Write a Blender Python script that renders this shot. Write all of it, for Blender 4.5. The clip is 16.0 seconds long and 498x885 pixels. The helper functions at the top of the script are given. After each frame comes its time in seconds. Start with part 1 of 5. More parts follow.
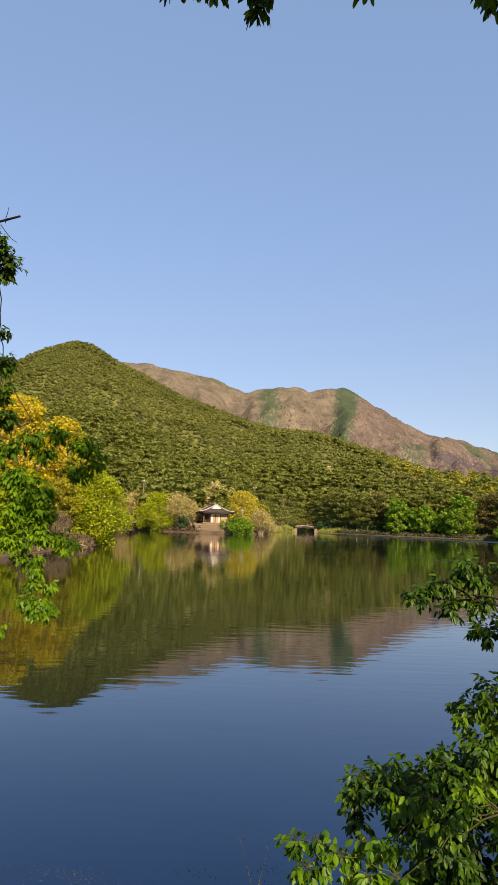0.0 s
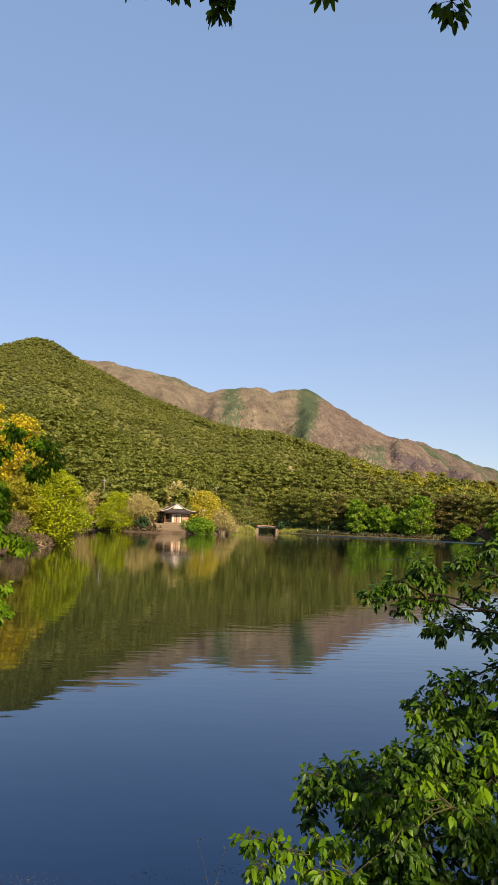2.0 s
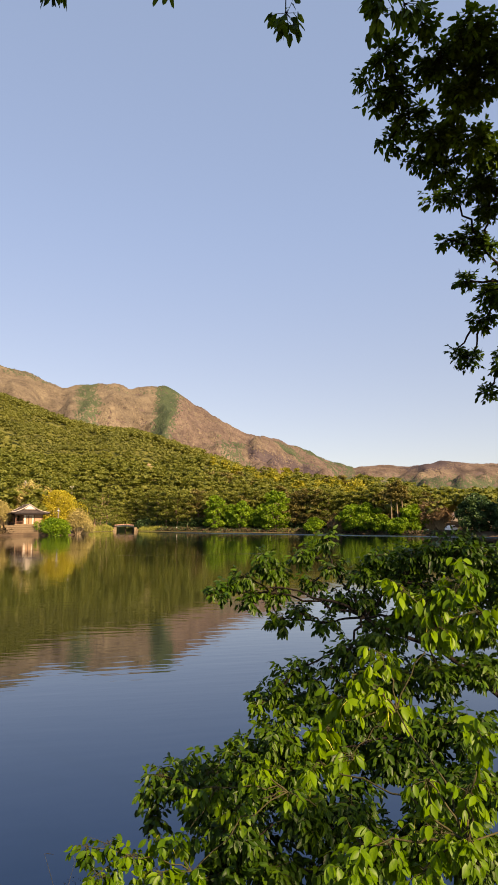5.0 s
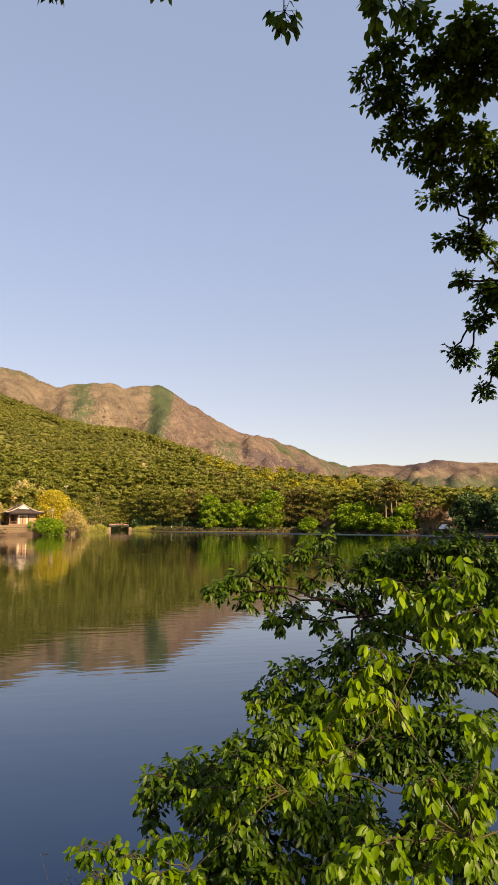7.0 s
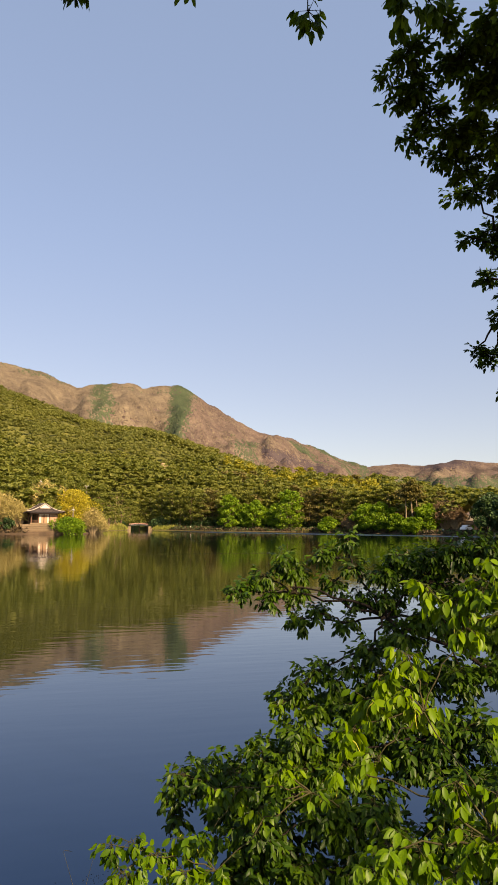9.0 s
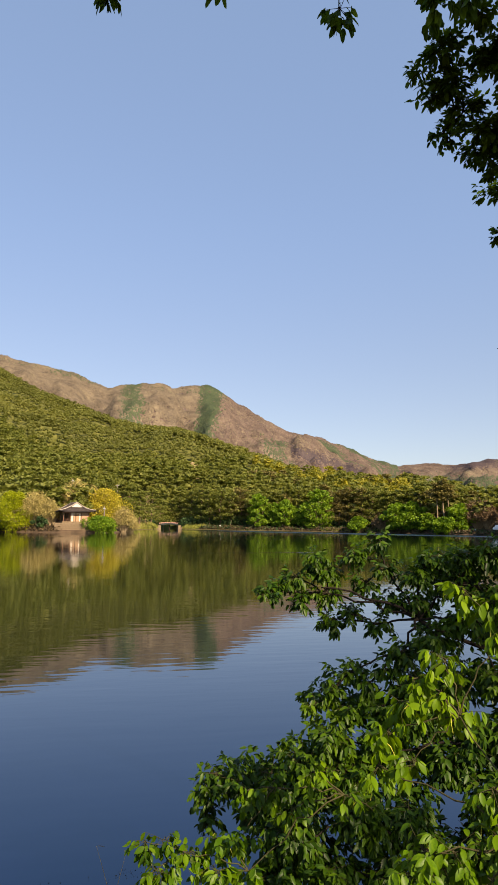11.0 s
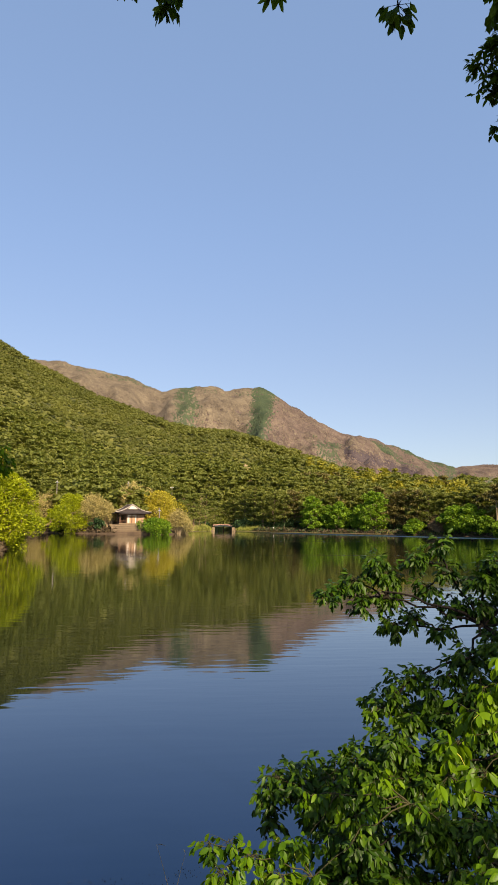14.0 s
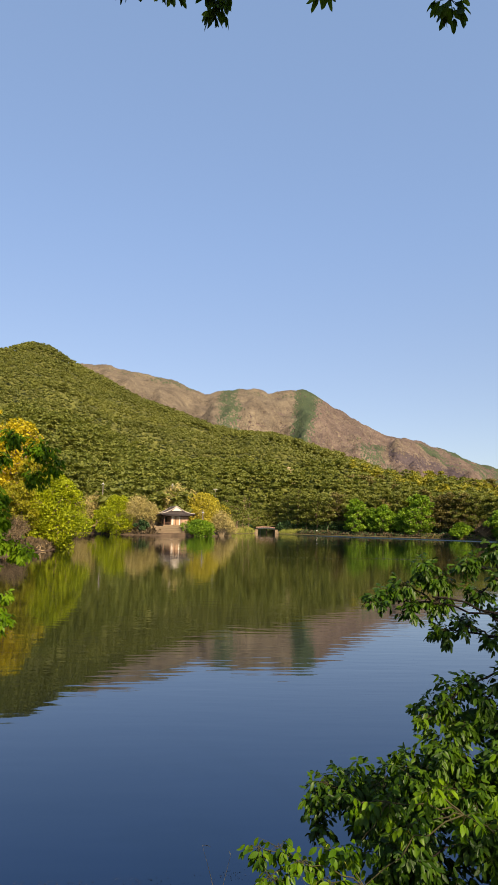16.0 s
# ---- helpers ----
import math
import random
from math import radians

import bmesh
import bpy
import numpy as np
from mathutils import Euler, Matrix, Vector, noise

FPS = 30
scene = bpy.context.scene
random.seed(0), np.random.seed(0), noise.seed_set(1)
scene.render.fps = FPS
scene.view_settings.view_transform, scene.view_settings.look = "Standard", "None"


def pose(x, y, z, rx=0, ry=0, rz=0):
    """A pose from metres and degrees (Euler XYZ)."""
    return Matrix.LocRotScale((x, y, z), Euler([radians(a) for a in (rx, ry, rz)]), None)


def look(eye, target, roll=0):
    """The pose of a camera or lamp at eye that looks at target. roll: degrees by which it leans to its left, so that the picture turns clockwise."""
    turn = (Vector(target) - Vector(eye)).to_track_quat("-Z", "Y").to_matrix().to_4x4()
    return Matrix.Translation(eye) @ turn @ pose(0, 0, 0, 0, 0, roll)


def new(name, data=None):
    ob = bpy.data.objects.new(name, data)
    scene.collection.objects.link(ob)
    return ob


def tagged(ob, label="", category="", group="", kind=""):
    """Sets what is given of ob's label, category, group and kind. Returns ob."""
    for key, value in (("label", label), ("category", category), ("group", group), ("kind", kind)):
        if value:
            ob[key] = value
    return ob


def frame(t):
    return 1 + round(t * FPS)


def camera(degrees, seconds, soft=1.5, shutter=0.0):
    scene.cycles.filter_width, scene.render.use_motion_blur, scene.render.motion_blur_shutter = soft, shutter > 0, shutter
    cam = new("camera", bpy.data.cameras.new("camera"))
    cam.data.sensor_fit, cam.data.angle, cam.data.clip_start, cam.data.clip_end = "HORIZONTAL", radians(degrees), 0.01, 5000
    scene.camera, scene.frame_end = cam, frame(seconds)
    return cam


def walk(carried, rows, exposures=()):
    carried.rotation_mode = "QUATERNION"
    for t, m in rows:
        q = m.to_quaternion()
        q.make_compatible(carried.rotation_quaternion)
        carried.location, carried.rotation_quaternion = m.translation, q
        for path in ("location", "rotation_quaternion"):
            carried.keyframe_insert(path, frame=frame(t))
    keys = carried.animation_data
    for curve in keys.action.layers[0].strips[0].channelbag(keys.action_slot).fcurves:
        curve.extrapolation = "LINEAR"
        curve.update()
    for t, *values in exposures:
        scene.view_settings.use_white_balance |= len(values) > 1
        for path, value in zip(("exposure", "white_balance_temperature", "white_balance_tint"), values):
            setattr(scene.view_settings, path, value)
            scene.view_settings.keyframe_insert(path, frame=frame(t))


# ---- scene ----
cam = camera(42.0, 16.0, 1.2)
PATH = [
    (0, pose(0.000, 0.000, 2.900, 97.004, -1.886, -0.232)),
    (0.5, pose(0.008, 0.003, 2.895, 97.021, -1.882, -0.951)),
    (1, pose(0.012, 0.002, 2.894, 97.062, -1.880, -1.937)),
    (1.5, pose(0.009, -0.002, 2.898, 97.088, -1.991, -2.655)),
    (2, pose(0.012, -0.003, 2.900, 97.119, -1.952, -3.606)),
    (2.5, pose(0.025, -0.006, 2.900, 97.138, -1.789, -4.488)),
    (3, pose(0.034, -0.002, 2.902, 97.148, -1.584, -5.876)),
    (3.5, pose(0.046, 0.008, 2.906, 97.133, -1.179, -7.621)),
    (4, pose(0.052, 0.001, 2.910, 97.140, -0.973, -10.105)),
    (4.5, pose(0.061, -0.003, 2.908, 97.124, -0.619, -13.226)),
    (5, pose(0.071, -0.005, 2.907, 97.097, -0.224, -15.883)),
    (5.2, pose(0.073, -0.004, 2.907, 97.090, -0.170, -16.300)),
    (6.1, pose(0.068, 0.000, 2.906, 97.065, -0.110, -16.850)),
    (7.3, pose(0.057, 0.005, 2.906, 97.040, -0.105, -16.170)),
    (7.5, pose(0.055, 0.006, 2.906, 97.037, -0.108, -16.077)),
    (8, pose(0.054, 0.006, 2.909, 97.025, -0.139, -15.681)),
    (8.5, pose(0.050, 0.005, 2.910, 97.022, -0.238, -15.312)),
    (9, pose(0.046, 0.006, 2.908, 97.026, -0.314, -14.688)),
    (9.2, pose(0.045, 0.006, 2.908, 97.018, -0.330, -14.410)),
    (11.3, pose(0.036, 0.008, 2.912, 96.935, -0.515, -11.740)),
    (11.5, pose(0.034, 0.008, 2.912, 96.931, -0.521, -11.461)),
    (12, pose(0.027, 0.009, 2.913, 96.929, -0.542, -10.361)),
    (12.5, pose(0.024, 0.014, 2.911, 96.999, -0.453, -9.321)),
    (13, pose(0.021, 0.011, 2.914, 96.997, -0.485, -8.751)),
    (13.5, pose(0.016, 0.010, 2.913, 97.054, -0.620, -8.237)),
    (14, pose(0.016, 0.012, 2.915, 97.083, -0.669, -7.437)),
    (14.5, pose(0.009, 0.015, 2.913, 97.137, -0.755, -5.962)),
    (15, pose(0.007, 0.018, 2.914, 97.166, -0.823, -4.833)),
    (15.5, pose(0.004, 0.020, 2.917, 97.207, -0.929, -4.072)),
    (16, pose(-0.001, 0.021, 2.915, 97.233, -1.123, -3.668)),
]
EXPOSURES = [(0, 1.25, 7100, 20), (4, 1.25, 7120, 20), (5, 1.42, 8550, 27), (7.5, 1.45, 9050, 28), (9, 1.38, 8450, 26), (11.5, 1.28, 7300, 21), (12.5, 1.25, 7100, 20), (16, 1.25, 7100, 20)]
walk(cam, PATH, EXPOSURES)

# ---------------------------------------------------------------- light
SUN_AZ, SUN_EL = 158.0, 33.0          # degrees clockwise from +y, and above the horizon
world = bpy.data.worlds.new("sky")
scene.world = world
world.use_nodes = True
wn = world.node_tree.nodes
sky = wn.new("ShaderNodeTexSky")
sky.sky_type, sky.sun_disc = "NISHITA", False
sky.sun_elevation, sky.sun_rotation = radians(SUN_EL), radians(SUN_AZ)
sky.altitude, sky.air_density, sky.dust_density, sky.ozone_density = 400, 0.9, 1.0, 1.8
wn["Background"].inputs["Strength"].default_value = 0.105
# an even spring haze softens the clear sky towards one pale blue
haze = wn.new("ShaderNodeMix")
haze.data_type = "RGBA"
haze.inputs[0].default_value = 0.6
wco, wxyz = wn.new("ShaderNodeTexCoord"), wn.new("ShaderNodeSeparateXYZ")
world.node_tree.links.new(wco.outputs["Generated"], wxyz.inputs[0])
low = wn.new("ShaderNodeValToRGB")                # the haze is thicker and whiter towards the horizon
low.color_ramp.interpolation = "EASE"
low.color_ramp.elements[0].position, low.color_ramp.elements[0].color = 0.03, (1.06, 1.43, 1.70, 1)
low.color_ramp.elements[1].position, low.color_ramp.elements[1].color = 0.46, (0.98, 1.76, 2.95, 1)
world.node_tree.links.new(wxyz.outputs["Z"], low.inputs[0])
world.node_tree.links.new(low.outputs[0], haze.inputs[7])
world.node_tree.links.new(sky.outputs[0], haze.inputs[6])
world.node_tree.links.new(haze.outputs[2], wn["Background"].inputs[0])
sun = new("sun", bpy.data.lights.new("sun", "SUN"))
sun.data.energy, sun.data.angle, sun.data.color = 4.3, radians(0.6), (1.0, 0.87, 0.66)
sd = Vector((math.sin(radians(SUN_AZ)) * math.cos(radians(SUN_EL)), math.cos(radians(SUN_AZ)) * math.cos(radians(SUN_EL)), math.sin(radians(SUN_EL))))
sun.matrix_world = look(sd * 50, (0, 0, 0))

rng = np.random.default_rng(7)


# ---------------------------------------------------------------- materials
def material(name, rough=0.8, spec=0.3):
    m = bpy.data.materials.new(name)
    m.use_nodes = True
    b = m.node_tree.nodes["Principled BSDF"]
    b.inputs["Roughness"].default_value = rough
    b.inputs["Specular IOR Level"].default_value = spec
    return m, m.node_tree, b


def ramp(nt, fac, stops):
    r = nt.nodes.new("ShaderNodeValToRGB")
    els = r.color_ramp.elements
    while len(els) < len(stops):
        els.new(0.5)
    for e, (p, c) in zip(els, stops):
        e.position, e.color = p, (*c, 1)
    nt.links.new(fac, r.inputs[0])
    return r.outputs[0]


def noise_fac(nt, scale, detail=3.0, rough=0.55, stretch=(1, 1, 1), kind="Object"):
    co = nt.nodes.new("ShaderNodeTexCoord")
    mp = nt.nodes.new("ShaderNodeMapping")
    mp.inputs["Scale"].default_value = stretch
    n = nt.nodes.new("ShaderNodeTexNoise")
    n.inputs["Scale"].default_value, n.inputs["Detail"].default_value, n.inputs["Roughness"].default_value = scale, detail, rough
    nt.links.new(co.outputs[kind], mp.inputs[0])
    nt.links.new(mp.outputs[0], n.inputs["Vector"])
    return n.outputs["Fac"]


def mix(nt, fac, a, b, how="MIX"):
    m = nt.nodes.new("ShaderNodeMix")
    m.data_type, m.blend_type = "RGBA", how
    for s, v in ((m.inputs[0], fac), (m.inputs[6], a), (m.inputs[7], b)):
        if isinstance(v, (int, float)):
            s.default_value = v
        elif isinstance(v, tuple):
            s.default_value = (*v, 1)
        else:
            nt.links.new(v, s)
    return m.outputs[2]


def bump(nt, b, height, dist, strength=1.0):
    n = nt.nodes.new("ShaderNodeBump")
    n.inputs["Distance"].default_value, n.inputs["Strength"].default_value = dist, strength
    nt.links.new(height, n.inputs["Height"])
    nt.links.new(n.outputs[0], b.inputs["Normal"])


def surface(name, dark, light, scale=2.0, rough=0.85, relief=0.01, stretch=(1, 1, 1), fine=9.0, spec=0.3):
    """A plain weathered surface: two scales of tone and a little relief."""
    m, nt, b = material(name, rough, spec)
    a = ramp(nt, noise_fac(nt, scale, 4, 0.6, stretch), ((0.3, dark), (0.72, light)))
    f = noise_fac(nt, scale * fine, 3, 0.6, stretch)
    c = mix(nt, 0.35, a, ramp(nt, f, ((0.3, tuple(v * 0.6 for v in dark)), (0.75, tuple(min(1, v * 1.2) for v in light)))))
    nt.links.new(c, b.inputs["Base Color"])
    bump(nt, b, f, relief)
    return m


def foliage(name, dark, mid, light, patch=0.12, through_light=0.35, rough=0.6, spec=0.25, spread=0.5):
    """Leaves: tone by leaf and by patch, part of the light passes through."""
    m, nt, b = material(name, rough, spec)
    g = nt.nodes.new("ShaderNodeNewGeometry")
    r1 = ramp(nt, g.outputs["Random Per Island"], ((0.05, dark), (0.5, mid), (0.97, light)))
    r2 = ramp(nt, noise_fac(nt, patch, 3, 0.6), ((0.36, dark), (0.5, mid), (0.66, light)))
    c = mix(nt, spread, r1, r2)
    nt.links.new(c, b.inputs["Base Color"])
    t = nt.nodes.new("ShaderNodeBsdfTranslucent")
    warm = mix(nt, 1.0, c, (1.25, 1.2, 0.55), "MULTIPLY")
    nt.links.new(warm, t.inputs["Color"])
    s = nt.nodes.new("ShaderNodeMixShader")
    s.inputs[0].default_value = through_light
    nt.links.new(b.outputs[0], s.inputs[1])
    nt.links.new(t.outputs[0], s.inputs[2])
    nt.links.new(s.outputs[0], nt.nodes["Material Output"].inputs["Surface"])
    return m


PINE = foliage("pine_needles", (0.102, 0.116, 0.027), (0.138, 0.154, 0.032), (0.176, 0.186, 0.040), 0.02, 0.40, spread=0.6)
PINE_NEAR = foliage("shore_pine_needles", (0.092, 0.116, 0.022), (0.142, 0.166, 0.031), (0.196, 0.206, 0.043), 0.16, 0.40)
PINE_RUST = foliage("rusty_pine_needles", (0.075, 0.072, 0.02), (0.14, 0.124, 0.034), (0.20, 0.17, 0.052), 0.16, 0.3)
SPRING_YELLOW = foliage("yellow_spring_leaves", (0.20, 0.18, 0.006), (0.42, 0.35, 0.012), (0.60, 0.48, 0.02), 0.35, 0.4)
SPRING_GREEN = foliage("yellow_green_leaves", (0.100, 0.140, 0.003), (0.240, 0.290, 0.006), (0.39, 0.43, 0.010), 0.4, 0.4)
SPRING_OLIVE = foliage("olive_yellow_leaves", (0.10, 0.105, 0.005), (0.22, 0.215, 0.010), (0.34, 0.31, 0.016), 0.4, 0.35)
FRESH_GREEN = foliage("fresh_green_leaves", (0.045, 0.11, 0.006), (0.118, 0.225, 0.012), (0.235, 0.35, 0.020), 0.35, 0.4)
CREST_YELLOW = foliage("crest_broadleaf", (0.125, 0.132, 0.016), (0.225, 0.222, 0.026), (0.33, 0.305, 0.034), 0.08, 0.38)
OCHRE = foliage("ochre_leaves", (0.22, 0.196, 0.016), (0.37, 0.325, 0.030), (0.50, 0.435, 0.045), 0.3, 0.35)
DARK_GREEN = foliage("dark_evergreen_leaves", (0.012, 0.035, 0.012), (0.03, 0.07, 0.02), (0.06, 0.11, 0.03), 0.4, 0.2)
BARE = foliage("bare_twigs", (0.19, 0.158, 0.050), (0.31, 0.262, 0.086), (0.43, 0.365, 0.13), 0.3, 0.2)
RED_BARE = foliage("reddish_bare_twigs", (0.080, 0.050, 0.024), (0.145, 0.094, 0.046), (0.225, 0.152, 0.078), 0.3, 0.15)
SCRUB = foliage("dark_waterside_scrub", (0.035, 0.026, 0.013), (0.072, 0.052, 0.026), (0.125, 0.09, 0.045), 0.3, 0.15)
HILL_TAN = foliage("tan_leafless_hill_wood", (0.098, 0.078, 0.056), (0.184, 0.150, 0.104), (0.275, 0.230, 0.152), 0.03, 0.40, spread=0.5)
HILL_MAUVE = foliage("mauve_leafless_hill_wood", (0.082, 0.060, 0.050), (0.158, 0.118, 0.094), (0.235, 0.182, 0.138), 0.03, 0.40, spread=0.5)
HILL_SHADE = foliage("shade_purple_hill_wood", (0.062, 0.047, 0.050), (0.088, 0.068, 0.070), (0.12, 0.095, 0.090), 0.02, 0.35, spread=0.5)
HILL_PINE = foliage("far_pines", (0.052, 0.080, 0.044), (0.082, 0.116, 0.060), (0.115, 0.146, 0.074), 0.02, 0.45)
LEAF = foliage("willow_leaves", (0.005, 0.018, 0.0015), (0.020, 0.056, 0.003), (0.070, 0.138, 0.004), 2.2, 0.26, 0.42, 0.16)
# young leaves: sunlight put into a brighter copy of the leaf colour
LEAF_YOUNG_SUNLIT = foliage("sunlit_young_willow_leaves", (0.020, 0.060, 0.002), (0.064, 0.145, 0.003), (0.150, 0.258, 0.004), 3.0, 0.40, 0.42, 0.18)
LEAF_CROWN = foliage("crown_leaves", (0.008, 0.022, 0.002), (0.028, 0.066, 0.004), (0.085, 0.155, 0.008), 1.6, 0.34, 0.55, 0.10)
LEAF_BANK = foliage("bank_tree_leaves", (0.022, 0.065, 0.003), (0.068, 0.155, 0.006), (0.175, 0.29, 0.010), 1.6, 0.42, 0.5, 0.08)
CATKIN = surface("yellow_catkins", (0.25, 0.27, 0.02), (0.42, 0.42, 0.05), 30, 0.8, 0.002)
BARK = surface("dark_bark", (0.007, 0.006, 0.005), (0.024, 0.019, 0.014), 9, 0.95, 0.012, (1, 1, 0.25), spec=0.1)
BARK_PALE = surface("pale_bark", (0.13, 0.095, 0.055), (0.29, 0.225, 0.135), 2.5, 0.9, 0.02, (1, 1, 0.3))
BARK_TAN = surface("tan_twig_bark", (0.22, 0.16, 0.085), (0.42, 0.32, 0.18), 2.5, 0.9, 0.02, (1, 1, 0.3))
BARK_PINE = surface("pine_bark", (0.10, 0.06, 0.042), (0.26, 0.17, 0.12), 2.0, 0.9, 0.02, (1, 1, 0.3))
TWIG = surface("green_brown_twig", (0.02, 0.018, 0.006), (0.06, 0.055, 0.016), 18, 0.8, 0.003)
SCAR = surface("tan_bare_earth", (0.17, 0.12, 0.06), (0.33, 0.25, 0.13), 0.6, 0.95, 0.05)
STRAW = surface("dry_straw", (0.22, 0.15, 0.08), (0.48, 0.36, 0.2), 14, 0.85, 0.004)
STONE = surface("warm_rubble_stone", (0.10, 0.072, 0.043), (0.25, 0.185, 0.11), 1.4, 0.9, 0.03)
PLASTER = surface("cream_plaster", (0.46, 0.38, 0.28), (0.68, 0.59, 0.46), 0.9, 0.85, 0.004)
CLAY = surface("clay_wall", (0.24, 0.145, 0.085), (0.40, 0.26, 0.16), 1.5, 0.9, 0.01)
WOOD = surface("dark_red_brown_timber", (0.075, 0.035, 0.02), (0.18, 0.09, 0.05), 1.5, 0.7, 0.006, (1, 1, 0.2))
WOOD_DOOR = surface("tan_door_boards", (0.24, 0.14, 0.075), (0.42, 0.27, 0.15), 2.0, 0.75, 0.006, (3, 3, 0.3))
TILE = surface("grey_roof_tile", (0.030, 0.025, 0.023), (0.075, 0.062, 0.056), 1.2, 0.8, 0.02, spec=0.15)
RIDGE = surface("pale_lime_ridge", (0.26, 0.22, 0.18), (0.46, 0.41, 0.34), 1.0, 0.85, 0.01)
RAIL = surface("faded_red_rail_paint", (0.38, 0.18, 0.14), (0.58, 0.34, 0.27), 2.0, 0.6, 0.003)
POLE = surface("grey_concrete_pole", (0.15, 0.125, 0.105), (0.27, 0.23, 0.20), 1.5, 0.8, 0.004)
METAL = surface("dull_galvanised_metal", (0.30, 0.30, 0.29), (0.5, 0.5, 0.48), 3.0, 0.45, 0.001)
WHITE = surface("white_paint", (0.72, 0.72, 0.70), (0.84, 0.84, 0.82), 0.8, 0.35, 0.001, spec=0.5)
RUBBER = surface("black_rubber", (0.012, 0.012, 0.012), (0.03, 0.03, 0.03), 4.0, 0.85, 0.002)
REED = foliage("bank_grass", (0.10, 0.13, 0.02), (0.22, 0.25, 0.045), (0.36, 0.34, 0.09), 0.3, 0.3)
DRY_GRASS = foliage("dry_bank_grass", (0.13, 0.088, 0.04), (0.23, 0.165, 0.08), (0.35, 0.265, 0.14), 0.3, 0.2)
DEBRIS = foliage("floating_debris", (0.016, 0.014, 0.012), (0.04, 0.035, 0.03), (0.13, 0.118, 0.10), 2.0, 0.0)
GLASS_DARK, _nt, _b = material("dark_window_glass", 0.08, 0.5)
_b.inputs["Base Color"].default_value = (0.01, 0.012, 0.015, 1)

# ground: earth and litter near the lake, leafless woods on the far slopes
GROUND, nt, b = material("ground", 0.95, 0.15)
earth = ramp(nt, noise_fac(nt, 0.5, 6, 0.65), ((0.3, (0.04, 0.03, 0.018)), (0.55, (0.085, 0.058, 0.035)), (0.75, (0.14, 0.10, 0.058))))
woods = ramp(nt, noise_fac(nt, 0.012, 6, 0.62), ((0.32, (0.092, 0.072, 0.060)), (0.5, (0.150, 0.120, 0.094)), (0.7, (0.190, 0.165, 0.112))))
speck = ramp(nt, noise_fac(nt, 0.16, 4, 0.7), ((0.35, (0.55, 0.5, 0.46)), (0.65, (1.2, 1.15, 1.05))))
woods = mix(nt, 0.8, woods, speck, "MULTIPLY")
mauve = ramp(nt, noise_fac(nt, 0.0045, 4, 0.6), ((0.42, (0, 0, 0)), (0.62, (1, 1, 1))))
woods = mix(nt, mauve, woods, mix(nt, 1.0, woods, (0.66, 0.62, 0.72), "MULTIPLY"))
co = nt.nodes.new("ShaderNodeTexCoord")
sx = nt.nodes.new("ShaderNodeSeparateXYZ")
nt.links.new(co.outputs["Object"], sx.inputs[0])
mr = nt.nodes.new("ShaderNodeMapRange")
mr.inputs["From Min"].default_value, mr.inputs["From Max"].default_value = 690, 790
nt.links.new(sx.outputs["Y"], mr.inputs["Value"])
under = ramp(nt, noise_fac(nt, 0.35, 5, 0.65), ((0.3, (0.062, 0.070, 0.016)), (0.55, (0.108, 0.112, 0.026)), (0.75, (0.150, 0.140, 0.038))))
m2 = nt.nodes.new("ShaderNodeMapRange")
m2.inputs["From Min"].default_value, m2.inputs["From Max"].default_value = 190, 250
nt.links.new(sx.outputs["Y"], m2.inputs["Value"])
nt.links.new(mix(nt, mr.outputs[0], mix(nt, m2.outputs[0], earth, under), woods), b.inputs["Base Color"])
bump(nt, b, noise_fac(nt, 1.2, 5, 0.6), 0.15)

# water: clear dark lake, still, with faint long ripples and a wind-ruffled strip by the far bank
WATER, nt, b = material("lake_water", 0.0, 0.9)
b.inputs["IOR"].default_value = 1.48
b.inputs["Specular Tint"].default_value = (0.10, 0.80, 1.50, 1)
b.inputs["Roughness"].default_value = 0.04
r1 = noise_fac(nt, 1.25, 2, 0.5, (0.42, 2.0, 1))
r2 = noise_fac(nt, 2.6, 2, 0.5, (0.5, 1.6, 1))
ad = nt.nodes.new("ShaderNodeMath")
ad.operation, ad.inputs[1].default_value = "MULTIPLY_ADD", 0.30
nt.links.new(r2, ad.inputs[0])
nt.links.new(r1, ad.inputs[2])
calm = nt.nodes.new("ShaderNodeBump")
calm.inputs["Distance"].default_value = 0.0038
nt.links.new(ad.outputs[0], calm.inputs["Height"])
# ruffled patches
ru = nt.nodes.new("ShaderNodeBump")
ru.inputs["Distance"].default_value = 0.15
nt.links.new(noise_fac(nt, 3.0, 3, 0.6, (0.7, 1.3, 1)), ru.inputs["Height"])
nt.links.new(calm.outputs[0], ru.inputs["Normal"])
co = nt.nodes.new("ShaderNodeTexCoord")
sx = nt.nodes.new("ShaderNodeSeparateXYZ")
nt.links.new(co.outputs["Object"], sx.inputs[0])


def node_math(nt, op, a, c=None, clamp=False):
    n = nt.nodes.new("ShaderNodeMath")
    n.operation, n.use_clamp = op, clamp
    for s, v in ((n.inputs[0], a), (n.inputs[1], c)):
        if v is None:
            continue
        if isinstance(v, (int, float)):
            s.default_value = v
        else:
            nt.links.new(v, s)
    return n.outputs[0]


# the water is stiller in the shelter of the near bank
nt.links.new(node_math(nt, "ADD", node_math(nt, "MULTIPLY", node_math(nt, "MULTIPLY", node_math(nt, "SUBTRACT", sx.outputs["Y"], 7.0), 0.12, True), 0.7), 0.3), calm.inputs["Strength"])
# body colour painted bluer near the bank to stand in for reflected sky
blue_fade = node_math(nt, "MULTIPLY", node_math(nt, "SUBTRACT", sx.outputs["Y"], 6.0), 0.2, True)
